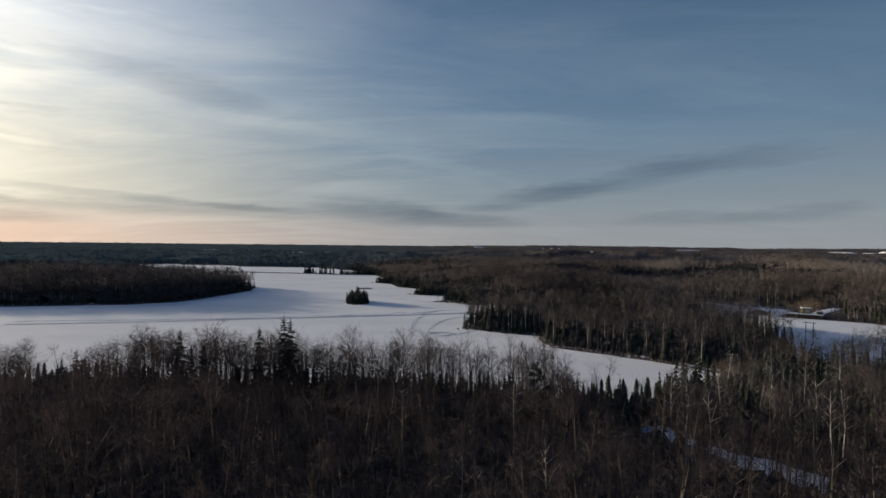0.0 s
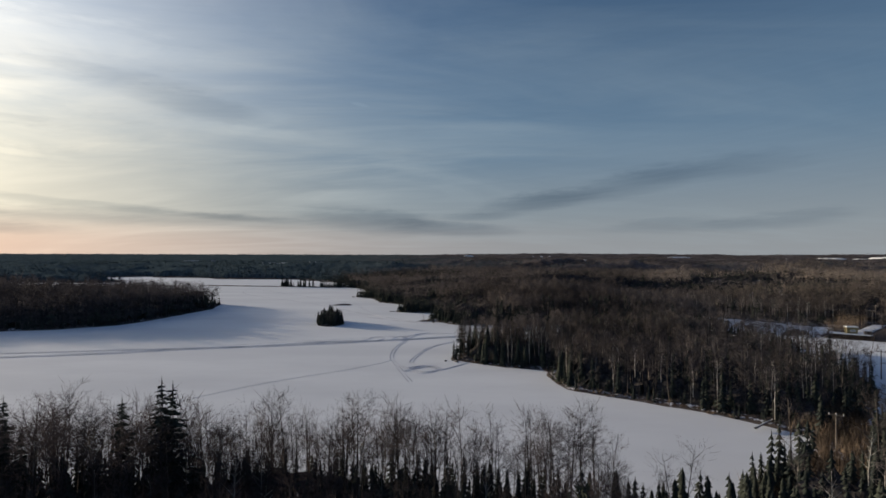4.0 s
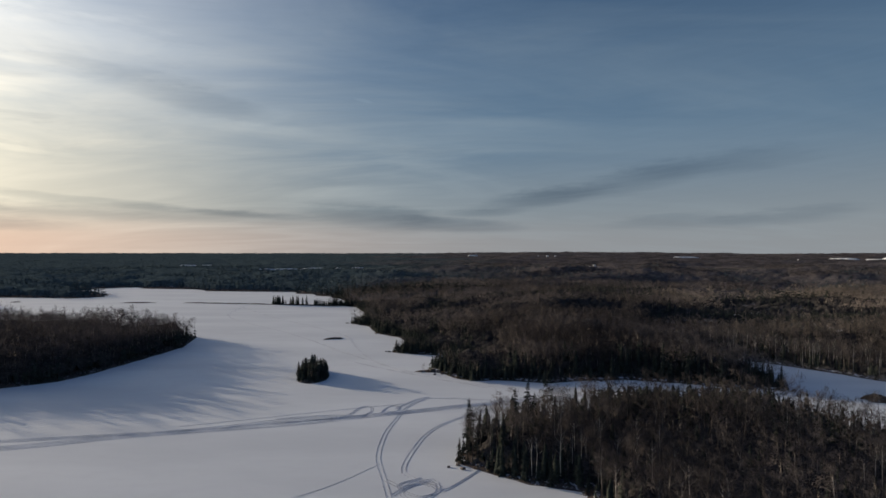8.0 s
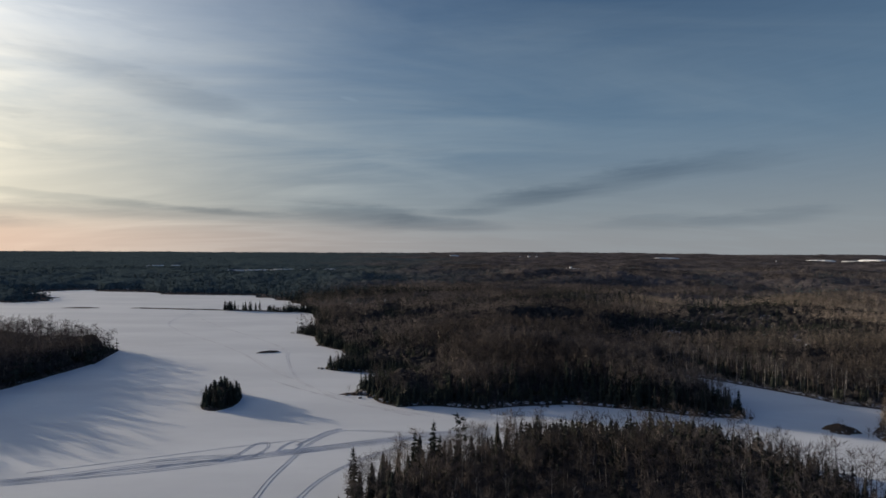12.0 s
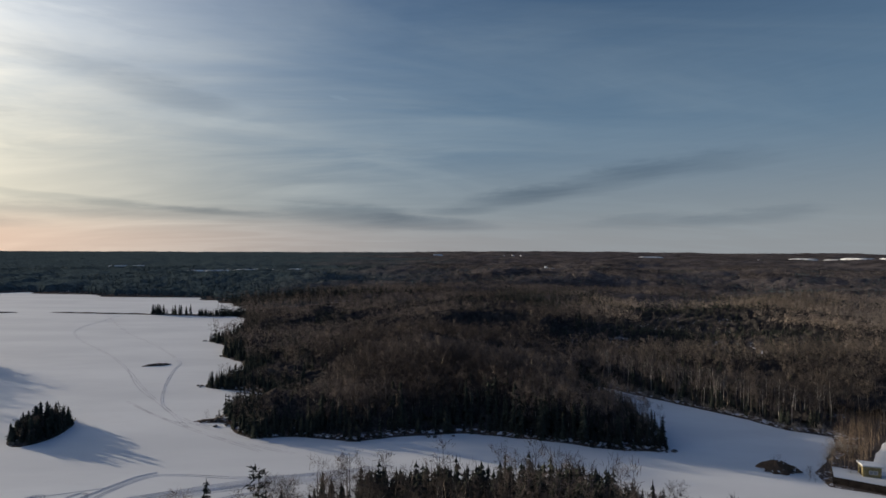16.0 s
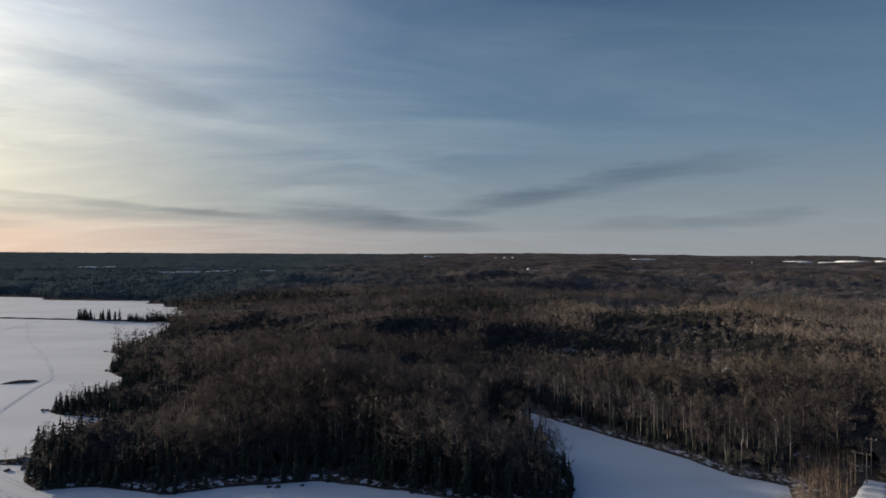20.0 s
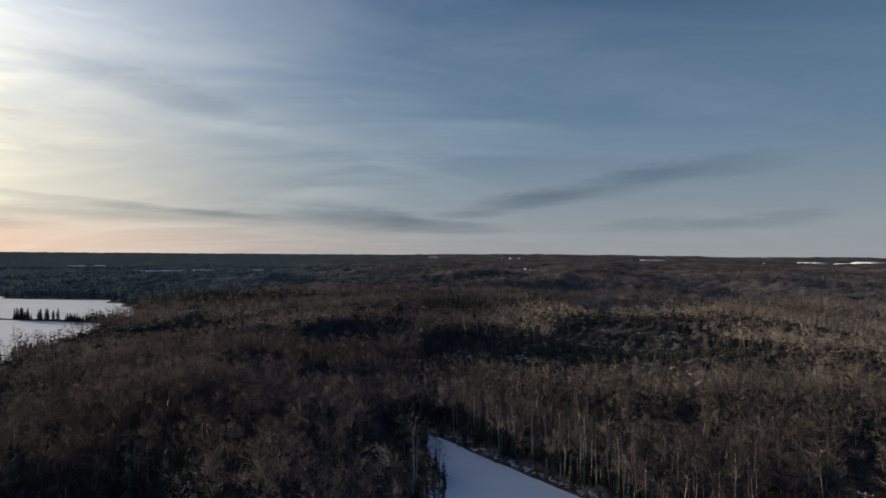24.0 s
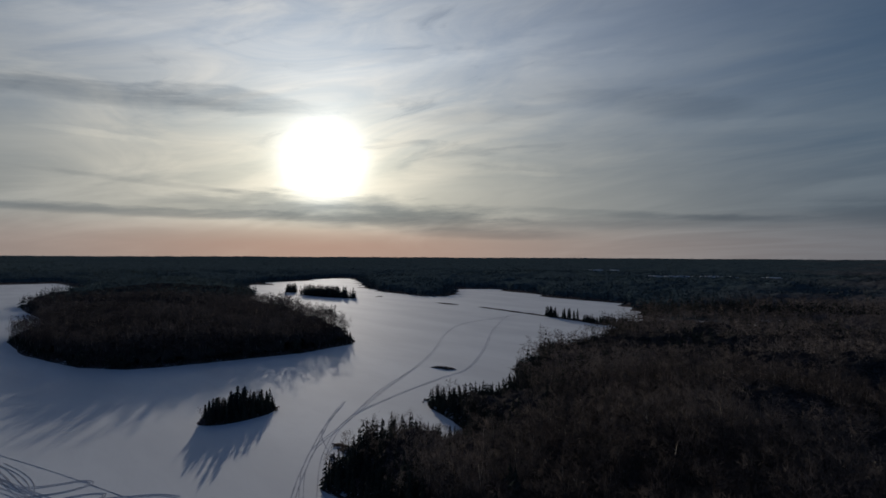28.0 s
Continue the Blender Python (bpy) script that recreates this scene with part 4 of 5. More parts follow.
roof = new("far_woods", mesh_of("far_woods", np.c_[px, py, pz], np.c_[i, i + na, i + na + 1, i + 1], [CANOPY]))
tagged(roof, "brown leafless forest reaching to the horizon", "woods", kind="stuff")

# ================= low islets, the spit and the shores =================


def rough_mound(name, cx, cy, a, b, turn, h, seed, mat, rings=6, segs=28, z0=0.0, crown=2.2):
    """A low uneven hump of rock and frozen soil lying on the ice."""
    rng = np.random.default_rng(seed)
    wob = 1 + 0.22 * np.sin(np.arange(segs) * 2 * math.pi / segs * 3 + seed) + 0.16 * rng.normal(size=segs)
    c, s = math.cos(radians(turn)), math.sin(radians(turn))
    verts, faces = [(cx, cy, h + z0)], []
    for k in range(1, rings + 1):
        f = k / rings
        for j in range(segs):
            t = j * 2 * math.pi / segs
            u, v = a * f * wob[j] * math.cos(t), b * f * wob[j] * math.sin(t)
            zz = h * (1 - f ** crown) * (1 + (0.25 if crown < 3 else 0.03) * (2 * rng.random() - 1)) - (0.12 if k == rings else 0)
            verts.append((cx + u * c - v * s, cy + u * s + v * c, zz + z0))
    for j in range(segs):
        faces.append((0, 1 + j, 1 + (j + 1) % segs))
    for k in range(rings - 1):
        for j in range(segs):
            p, q = 1 + k * segs + j, 1 + k * segs + (j + 1) % segs
            faces += [(p, p + segs, q + segs), (p, q + segs, q)]
    return new(name, smooth(mesh_of(name, verts, np.array(faces), [mat])))


def bank_material(name, bare):
    m, n, bsdf, place = material(name, 0.95, 0.0)
    soil = n.mix(n.noise(place, 1.1, 4.0), rgb(0.05, 0.04, 0.032), rgb(0.17, 0.12, 0.085))
    n.put(bsdf, "Base_Color", n.mix(n.span(n.noise(place, 0.8, 5.0), bare, bare + 0.09), soil, rgb(0.72, 0.73, 0.76)))
    bump(n, bsdf, n.noise(place, 2.2, 4.0), 0.8, 0.3)
    return m


BANK = bank_material("snowy_bank_of_rock_and_grass", 0.47)
SOIL = bank_material("dark_frozen_soil_and_heath", 0.60)
for k, (cx, cy, a, b, turn, h, label) in enumerate((
        (-60.5, 421.2, 6.2, 1.9, 22, 0.9, "low bare reef of dark rock and grass"),
        (-301.6, 644.8, 16, 2.6, 0, 0.8, "long low bare islet far out on the ice"),
        (161.6, 286.2, 4.6, 2.6, -22, 2.1, "low rocky islet with dark scrub and snow"),
        (-1.5, 332.4, 5.5, 1.1, 12, 0.6, "narrow bar of stones off the shore"),
        (-429, 648.7, 4.5, 2.2, 30, 0.7, "tiny bare islet on the ice"))):
    tagged(rough_mound("islet", cx, cy, a, b, turn, h, 11 + k, SOIL), label, "islet", kind="structure")
SPIT = [(-240, 643.5, 14, 1.6), (-222, 641, 14, 2.0), (-200, 637, 15, 2.4), (-178, 634, 15, 2.8), (-155, 631, 16, 3.2), (-132, 627, 17, 4.0), (-108, 622, 18, 5.5)]
for k, (cx, cy, a, b) in enumerate(SPIT):
    tagged(rough_mound("spit", cx, cy, a, b, -9, 0.8, 31 + k, SOIL, 4, 20), "long narrow spit of brown grass and stones", "spit", kind="structure")

for k, (cx, cy, a, b, h) in enumerate(FIELDS):
    foot = float(rise(cx, cy, shore(np.array([cx]), np.array([cy])))[0])
    facing = -math.degrees(math.atan2(cx - HUB[0], cy - HUB[1]))
    tagged(rough_mound("snow_field", cx, cy, a, b, facing, h, 61 + k, SNOW, 6, 30, foot - 2, 7.0), "open snowy field on a rise among the far woods", "field", kind="structure")


def snow_patch(name, label, inside, x0, x1, y0, y1, step, lift=0.22, mat=SNOW, category="snow"):
    """Open snow lying a hand above the forest floor."""
    gx, gy = np.meshgrid(np.arange(x0, x1, step), np.arange(y0, y1, step))
    gx, gy = gx.ravel(), gy.ravel()
    gs = shore(gx, gy)
    nx, ny = len(np.arange(x0, x1, step)), len(np.arange(y0, y1, step))
    zz = rise(gx, gy, gs) + lift - 1.2 * np.clip(inside(gx, gy), 0, 1)
    i = (np.arange(ny - 1)[:, None] * nx + np.arange(nx - 1)[None]).ravel()
    quads = np.c_[i, i + 1, i + nx + 1, i + nx]
    keep = ((gs[quads] > 0.4) & (inside(gx, gy)[quads] < 1)).all(1)
    used, back = np.unique(quads[keep], return_inverse=True)
    tagged(new(name, smooth(mesh_of(name, np.c_[gx, gy, zz][used], back.reshape(-1, 4), [mat]))), label, category, kind="structure")


snow_patch("snow_clearing", "patch of snow in a wet hollow among dark spruces", hollow_snow, 222, 260, 388, 440, 1.2, 0.4, BANK)
snow_patch("snow_clearing", "snow lying in a small clearing of the woods", lambda x, y: cut_distance(x, y, CLEARING) - 2.6 + 4.0 * fbm(x, y, 5.0, 4, 2), 30, 62, 70, 108, 0.7)
snow_patch("snow_clearing", "small patch of snow between the foreground trees", lambda x, y: np.hypot((x + 15.8) / 2.6, (y - 84.2) / 4.5) - 0.6 + 0.8 * fbm(x, y, 4.0, 14, 2), -21, -10, 76, 92, 0.7)
for label, x0, x1, y0, y1 in (("snowy bank of stones and dry grass round the inlet", 134, 236, 276, 400), ("snowy bank of stones and dry grass under the near point", 2, 134, 150, 276), ("rocky snow-dusted foot of the peninsula", -30, 146, 296, 392)):
    snow_patch("shore_bank", label, lambda x, y: np.abs(shore(x, y) - 1.6) - np.where(y < 276, 0.5, 2.0) - 3.0 * fbm(x, y, 9.0, 16, 2) + 9.0 * ((np.abs(x - 172) < 13) & (np.abs(y - 279) < 12)), x0, x1, y0, y1, 0.9, 0.10, BANK, "bank")
snow_patch("snow_cutline", "snow in the cleared strip under the power line", lambda x, y: np.maximum(np.abs(beside_clump(x, y)[0] - 3.7) - 2.9, np.abs(beside_clump(x, y)[1] - 20) - 26) + 1.6 * fbm(x, y, 6.0, 6, 2), 176, 248, 276, 346, 1.0)

# brush along the water's edge
BUSH = []
for k in range(6):
    g = np.random.default_rng(700 + k)
    BUSH.append((join([tube((0, 0, -0.2), (0.05, 0, 0.5), 0.03, 0.015, 3)]),
                 join([blade(g.normal(size=3) * (0.30, 0.30, 0.02), g.normal(size=3) * (0.5, 0.5, 0.2) + (0, 0, 1.0), 0.6 + 1.0 * g.random(), 0.09, g) for _ in range(26)])))


WILLOW = []
for k in range(5):
    g = np.random.default_rng(720 + k)
    WILLOW.append((join([tube((0, 0, -0.2), (0.05, 0, 0.9), 0.03, 0.012, 3)]),
                   join([blade(g.normal(size=3) * (0.45, 0.45, 0.02) + (0, 0, 0.9 * g.random()), g.normal(size=3) * (0.32, 0.32, 0.2) + (0, 0, 1.0), 0.7 + 1.5 * g.random(), 0.055, g) for _ in range(60)])))


def brush(name, label, spacing, bounds, seed, test, scale, mats, kinds=BUSH):
    bx, by = scatter(spacing, *bounds, seed)
    bs = shore(bx, by)
    g = np.random.default_rng(seed)
    keep = test(bx, by, bs, g.random(len(bx)))
    bx, by, bs = bx[keep], by[keep], bs[keep]
    stuff(name, label, "brush", kinds, bx, by, rise(bx, by, bs) - 0.05, scale * (0.6 + 0.8 * g.random(len(bx))), g, mats)


brush("shore_brush", "dry brown brush along the snowy shore", 1.7, (-175, 260, 120, 500), 3,
      lambda x, y, s, u: (s > -0.3) & (s < 3.2) & (u < 0.30 + 0.9 * fbm(x, y, 22.0, 8, 2)) & (from_line(x, y) < 260), 0.85, [REED, REED])
brush("willow_brush", "tan willow scrub under the power line", 1.15, (40, 130, 95, 185), 5,
      lambda x, y, s, u: (s > 0.2) & (cut_distance(x, y) < 9) & (u < 0.42) & (y > 104) & (y < 172), 1.2, [REED, REED], WILLOW)
brush("low_brush", "low brown undergrowth on the forest floor", 3.8, (-140, 110, 30, 150), 7,
      lambda x, y, s, u: (s > 2) & (u < 0.55) & wanted(x, y) & (from_line(x, y) < 190) & ((cut_distance(x, y) > 4) | (u < 0.1)) & ((cut_distance(x, y, CLEARING) > 3) | (u < 0.08)), 1.0, [STEM, TWIG], WILLOW)

PALE_REED = mottled("frosted_pale_brush", (0.26, 0.225, 0.19), (0.46, 0.42, 0.38), 0.5, 1.0, 0.0, 3.0, 0.3)
brush("bank_brush", "pale frosted brush and dry grass on the inlet's snowy bank", 1.25, (134, 222, 292, 392), 17,
      lambda x, y, s, u: (s > 0.0) & (s < 5.0) & (u < 0.42 + 0.8 * fbm(x, y, 10.0, 18, 2)) & ((x > 150) | (y > 372)), 0.8, [PALE_REED, PALE_REED], WILLOW)

# young spruces right at the water's edge
ex, ey = scatter(2.3, -330, 240, 150, 600, 23)
es = shore(ex, ey)
g = np.random.default_rng(24)
keep = (es > np.where((ex > 146) & (ey > 296), 3.2, 0.2)) & (es < np.where(ex < -100, 16.0, np.where((ex > 8) & (ex < 150) & (ey > 296) & (ey < 400), 26.0, np.where((ex < 10) & (ey > 320), 22.0, np.where((ex > 18) & (ey > 232) & (ey < 276), 4.0, np.where((ex > 140) & (ey > 290), 14.0, 6.0)))))) & (g.random(len(ex)) < np.where(es < 9, np.where((ey > 232) | (ey < 218), 0.80, 0.5), np.where(ey < 296, 0.6, 0.40))) & (from_line(ex, ey) < np.where(ex < -100, 420, 235)) & ~in_clump(ex, ey) & ~in_corridor(ex, ey) & (np.hypot(ex - CABIN[0], ey - CABIN[1]) > 16) & (cut_distance(ex, ey) > 3)
ex, ey, es = ex[keep], ey[keep], es[keep]
stuff("shore_spruces", "young dark spruces crowding the water's edge", "spruces", [spruce_tree(630 + k, 5.2, 6, 5, 1.35) for k in range(4)], ex, ey, rise(ex, ey, es) - 0.1,
      (0.55 + 0.6 * g.random(len(ex))) * np.where(ex < -165, 0.75, np.where((ex < 30) & (ey > 312), 0.55, np.where((ex > 118) & (ex < 160) & (ey > 290) & (ey < 380), 0.8,  np.where((ex > 30) & (ey < 250), 0.62, np.where(ey < 280, 0.85, 1.0))))), g, [STEM, NEEDLE])

# the dark belt of spruces under the near row of aspens
fx, fy = scatter(1.9, -105, 64, 92, 126, 61)
fs = shore(fx, fy)
g = np.random.default_rng(62)
keep = (fs > 0.8) & np.where(fx < 22, (fy > 106) & (g.random(len(fx)) < 0.72), (fy > 97) & (g.random(len(fx)) < 0.5)) & (cut_distance(fx, fy, CLEARING) > 3)
fx, fy, fs = fx[keep], fy[keep], fs[keep]
stuff("belt_spruces", "close belt of dark spruces under the aspens of the near shore", "spruces", [spruce_tree(640 + k, 7.4, 9, 6, 1.35) for k in range(5)], fx, fy, rise(fx, fy, fs) - 0.1,
      (0.62 + 0.42 * g.random(len(fx))) * np.where(fx < -34, 1.05, 1.0), g, [STEM, NEEDLE])

# the close row of tall aspens on the near shore
fx, fy = scatter(2.3, -68, 24, 112, 126, 67)
fs = shore(fx, fy)
g = np.random.default_rng(68)
keep = (fs > 0.8) & (g.random(len(fx)) < 0.46)
fx, fy, fs = fx[keep], fy[keep], fs[keep]
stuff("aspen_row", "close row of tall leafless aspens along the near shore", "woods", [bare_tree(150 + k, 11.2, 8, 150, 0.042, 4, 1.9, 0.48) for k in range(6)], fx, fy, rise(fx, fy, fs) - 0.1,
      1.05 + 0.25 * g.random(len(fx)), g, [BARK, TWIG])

# low dark spruces crowding the far side of the near point
fx, fy = scatter(1.45, 14, 132, 226, 276, 63)
fs = shore(fx, fy)
g = np.random.default_rng(64)
keep = (fs > 0.6) & (fs < 18) & (fy > 238 - 0.1 * fx) & (g.random(len(fx)) < np.where((fx > 54) & (fx < 110), 0.92, 0.42) - 0.02 * fs)
fx, fy, fs = fx[keep], fy[keep], fs[keep]
stuff("belt_spruces", "close belt of low dark spruces on the wooded point", "spruces", [spruce_tree(670 + k, 5.6, 7, 6, 1.35) for k in range(5)], fx, fy, rise(fx, fy, fs) - 0.1,
      (0.80 + 0.6 * g.random(len(fx))) * np.where((fx > 54) & (fx < 112), 1.28, 0.9), g, [STEM, NEEDLE])

# dark spruces packed along the peninsula's western shore
fx, fy = scatter(1.9, -100, 34, 308, 622, 65)
fs = shore(fx, fy)
g = np.random.default_rng(66)
keep = (fs > 0.7) & (fs < 15) & (g.random(len(fx)) < 0.95 - 0.03 * fs) & (np.hypot(fx + 60.5, fy - 421) > 11) & (np.hypot(fx + 2.6, fy - 332) > 6)
fx, fy, fs = fx[keep], fy[keep], fs[keep]
stuff("belt_spruces", "close dark spruces on the points of the peninsula", "spruces", [spruce_tree(690 + k, 5.6, 6, 5, 1.5) for k in range(5)], fx, fy, rise(fx, fy, fs) - 0.1,
      (0.62 + 0.55 * g.random(len(fx))) * np.where(np.hypot(fx - 3, fy - 341) < 10, 1.35, 1.0), g, [STEM, NEEDLE])

# boulders on the points
ball = bmesh.new()
bmesh.ops.create_icosphere(ball, subdivisions=2, radius=1.0)
base_v = np.array([v.co[:] for v in ball.verts])
base_t = np.array([[v.index for v in f.verts] for f in ball.faces])
ball.free()
ROCKS = []
for k in range(5):
    g = np.random.default_rng(800 + k)
    push = 1 + 0.28 * np.sin(base_v @ g.normal(size=3) * 2.2) + 0.12 * g.normal(size=len(base_v))
    ROCKS.append(smooth(mesh_of("boulder", base_v * push[:, None] * (1.0, 0.8, 0.55), base_t, [ROCK])))
g = np.random.default_rng(9)
for cx, cy, ax, ay, count in ((-3, 332, 4, 1, 8), (3, 329, 3, 4, 7), (-22, 379, 4, 2, 7), (-36, 443, 4, 3, 5), (-62, 493, 4, 2, 5), (162, 286, 5, 2, 9), (-60, 421, 6, 1.4, 7),
                              (-50, 312.5, 3, 1, 3), (60, 314, 18, 0.8, 8), (138, 300, 3, 1, 4), (10, 224, 4, 4, 5)):
    for _ in range(count):
        bx, by = cx + ax * g.uniform(-1, 1), cy + ay * g.uniform(-1, 1)
        d = shore(np.array([bx]), np.array([by]))
        rock = tagged(new("boulder", ROCKS[g.integers(5)]), "dark weathered boulder at the edge of the ice", "boulder", "boulders on the shore")
        sz = 0.35 + 0.55 * g.random()
        rock.matrix_basis = pose(bx, by, max(0.0, float(rise(np.array([bx]), np.array([by]), d)[0])) + 0.12, 0, 0, g.uniform(0, 360)) @ Matrix.Scale(sz, 4)

# ================= tracks on the ice =================


def spline(points, step=1.6):
    p = np.array(points, float)
    p = np.r_[[2 * p[0] - p[1]], p, [2 * p[-1] - p[-2]]]
    out = []
    for a, b, c, d in zip(p, p[1:], p[2:], p[3:]):
        n = max(3, int(np.linalg.norm(c - b) / step))
        for t in np.arange(n) / n:
            out.append(0.5 * (2 * b + (c - a) * t + (2 * a - 5 * b + 4 * c - d) * t * t + (3 * b - 3 * c + d - a) * t ** 3))
    return np.array(out + [p[-2]])


def track(points, offsets, width, seed, label):
    """Ruts that run beside each other; each rut is a part, a shallow trough with raised edges."""
    g = np.random.default_rng(seed)
    path = spline(points)
    d = np.gradient(path, axis=0)
    side = np.c_[-d[:, 1], d[:, 0]] / np.linalg.norm(d, axis=1)[:, None]
    root = tagged(new("snow_track"), label, "snow track", "tracks on the ice")
    n = len(path)
    along = np.arange(n)
    for k, off in enumerate(offsets):
        width_here = 0.72 * width
        drift = off + 0.5 * width * np.sin(along * 0.11 + seed + k) + 0.35 * width * np.sin(along * 0.041 + 2 * k)
        rows = []
        for u, z in ((-0.75, 0.010), (-0.5, 0.045), (-0.25, 0.018), (0.25, 0.018), (0.5, 0.045), (0.75, 0.010)):
            q = path + side * (drift + u * width_here * (1 + 0.25 * np.sin(along * 0.9 + k)))[:, None]
            rows.append(np.c_[q, np.full(n, z) * (0.8 + 0.4 * g.random(n))])
        v = np.concatenate(rows)
        i = np.concatenate([np.arange(n - 1) + r * n for r in range(5)])
        new("rut", mesh_of("rut", v, np.c_[i, i + n, i + n + 1, i + 1], [TRACK])).parent = root
    return root


OLD, FRESH = "grey packed snowmobile trail across the lake", "thin looping snowmobile track in the snow"
track([(-175, 222), (-114, 237), (-85, 247), (-44, 258), (-11, 270), (28, 284), (52, 287)], (-1.6, -0.5, 0.6, 1.7), 0.34, 1, OLD)
track([(-178, 231), (-118, 242), (-70, 252), (-46, 261), (-19, 266), (24, 280), (48, 284)], (-0.6, 0.5, 1.6), 0.32, 2, OLD)
track([(-4, 196), (-7, 208), (-9, 217), (-12, 231), (-12, 248), (-10, 262), (-7, 277), (-1, 287), (8, 288), (28, 286), (60, 292)], (-0.55, 0.55), 0.22, 3, FRESH)
track([(2, 214), (-3, 219), (-5, 224), (-3, 237), (1, 251), (8, 262), (21, 274), (36, 280)], (-0.5, 0.5), 0.22, 4, FRESH)
track([(-9, 217), (-4, 213), (2, 217), (3, 211), (-1, 207), (-4, 211), (1, 215), (5, 211), (15, 224)], (0.0, 0.8), 0.26, 5, FRESH)
track([(-6, 209), (-1, 216), (4, 213), (0, 209), (-5, 214), (0, 218)], (0.0, 0.7), 0.26, 6, FRESH)
track([(-75, 160), (-59, 174), (-50, 186), (-38, 199), (-21, 214), (-11, 227)], (0.0,), 0.055, 7, "faint single track across the snow")
track([(32, 302), (18, 309), (4, 317), (-8, 327), (-20, 343), (-46, 377), (-89, 437), (-143, 498), (-172, 542), (-180, 589), (-186, 628)], (-0.5, 0.5), 0.2, 8, OLD)
track([(30, 306), (20, 312), (-3, 327), (-24, 348), (-37, 376), (-47, 407), (-55, 432), (-94, 485), (-132, 531), (-191, 616)], (-0.5, 0.5), 0.2, 9, OLD)
track([(22, 304), (4, 317), (-24, 340), (-42, 357)], (-0.4, 0.5), 0.28, 10, OLD)
track([(-75, 256), (-56, 263), (-33, 272), (-8, 281)], (0.0,), 0.24, 11, "faint single track across the snow")
track([(-48, 263), (-37, 266), (-28, 267), (-24, 266), (-36, 262), (-44, 259)], (-0.4, 0.5), 0.22, 12, FRESH)
track([(-28, 264), (-25, 269), (-23, 276), (-20, 277), (-19, 272), (-21, 266)], (-0.35, 0.4), 0.26, 13, FRESH)
track([(-15, 270), (-14, 275), (-12, 278), (-10, 276), (-11, 272), (-14, 272)], (0.0, 0.6), 0.26, 14, FRESH)
track([(-11, 275), (-7, 282), (-4, 287), (0, 290)], (-0.4, 0.4), 0.26, 15, FRESH)
track([(-70, 412), (-48, 377), (-25, 348)], (0.0,), 0.26, 16, "faint single track across the snow")
track([(-39, 355), (-20, 336), (-7, 329), (10, 324)], (0.0,), 0.26, 17, "faint single track across the snow")

# ================= single trees that stand out =================
SHORE_TREES = "trees on the near shores"
TALL = [whorled_spruce(900 + k, 13.2, 30, 2.0) for k in range(4)]
for k, (tx, ty, th) in enumerate(((-31.3, 115.6, 1.38), (-30.2, 116.2, 1.33), (-36.3, 115.8, 1.2), (-54.7, 120.4, 1.13), (-46, 112, 0.98), (-49, 113.5, 0.9), (-62, 116, 0.86), (-71, 112, 0.85), (-26, 113, 0.75), (11.5, 231, 1.16), (24.6, 240, 1.15),
                                  (29, 245.5, 1.22), (30.5, 243.5, 1.0), (8.9, 227.6, 0.5), (91, 246, 0.85), (-96, 108, 0.8), (72, 238, 0.8))):
    d = shore(np.array([tx]), np.array([ty]))
    tree_thing("tall_spruce", "tall dark spruce rising over its neighbours", "spruce tree", TALL, tx, ty, float(rise(tx, ty, d)[0]) - 0.1, th, 40.0 * k + 3, (STEM, NEEDLE), SHORE_TREES)
PINES = [pine_tree(950 + k, 12.5) for k in range(3)]
for k, (tx, ty, th) in enumerate(((36, 253, 1.22), (16.4, 94.6, 1.08), (41.5, 98.5, 0.7), (47.5, 92, 0.62), (53, 84, 0.62), (58, 95, 0.7), (44, 62, 0.6), (-88, 104, 0.8))):
    d = shore(np.array([tx]), np.array([ty]))
    tree_thing("pine_tree", "dark ragged pine with a bare lower trunk", "pine tree", PINES, tx, ty, float(rise(tx, ty, d)[0]) - 0.1, th, 55.0 * k + 9, (STEM, NEEDLE), SHORE_TREES)
g = np.random.default_rng(43)
for k in range(84):
    a, f = g.random() * 2 * math.pi, g.random() ** 0.5 * 0.93
    tx, ty = -50.1 + 7 * f * math.cos(a) - 0.13 * 13.5 * f * math.sin(a), 322.4 + 13.5 * f * math.sin(a)
    tz = float(rise(tx, ty, shore(np.array([tx]), np.array([ty])))[0]) - 0.15
    if g.random() < 0.72:
        tree_thing("island_spruce", "dark spruce crowded on the small island", "spruce tree", [spruce_tree(980 + i, 7.4, 11, 7, 2.1) for i in range(4)] if "island_spruce" not in TREE_MESHES else [],
                   tx, ty, tz, (0.55 + 0.62 * g.random() ** 1.5) * (1.10 - 0.38 * f), float(g.random() * 360), (STEM, NEEDLE), "trees on the small island")
    else:
        tree_thing("island_birch", "leafless birch among the spruces of the small island", "birch tree", [bare_tree(985 + i, 7.5, 8, 150, 0.07, 4, solid=True) for i in range(3)] if "island_birch" not in TREE_MESHES else [],
                   tx, ty, tz, 0.55 + 0.35 * g.random(), float(g.random() * 360), (BARK, TWIG), "trees on the small island")
SPIT_TREES = [spruce_tree(970 + k, 8.0, 9, 6, 1.8) for k in range(3)]
g = np.random.default_rng(41)
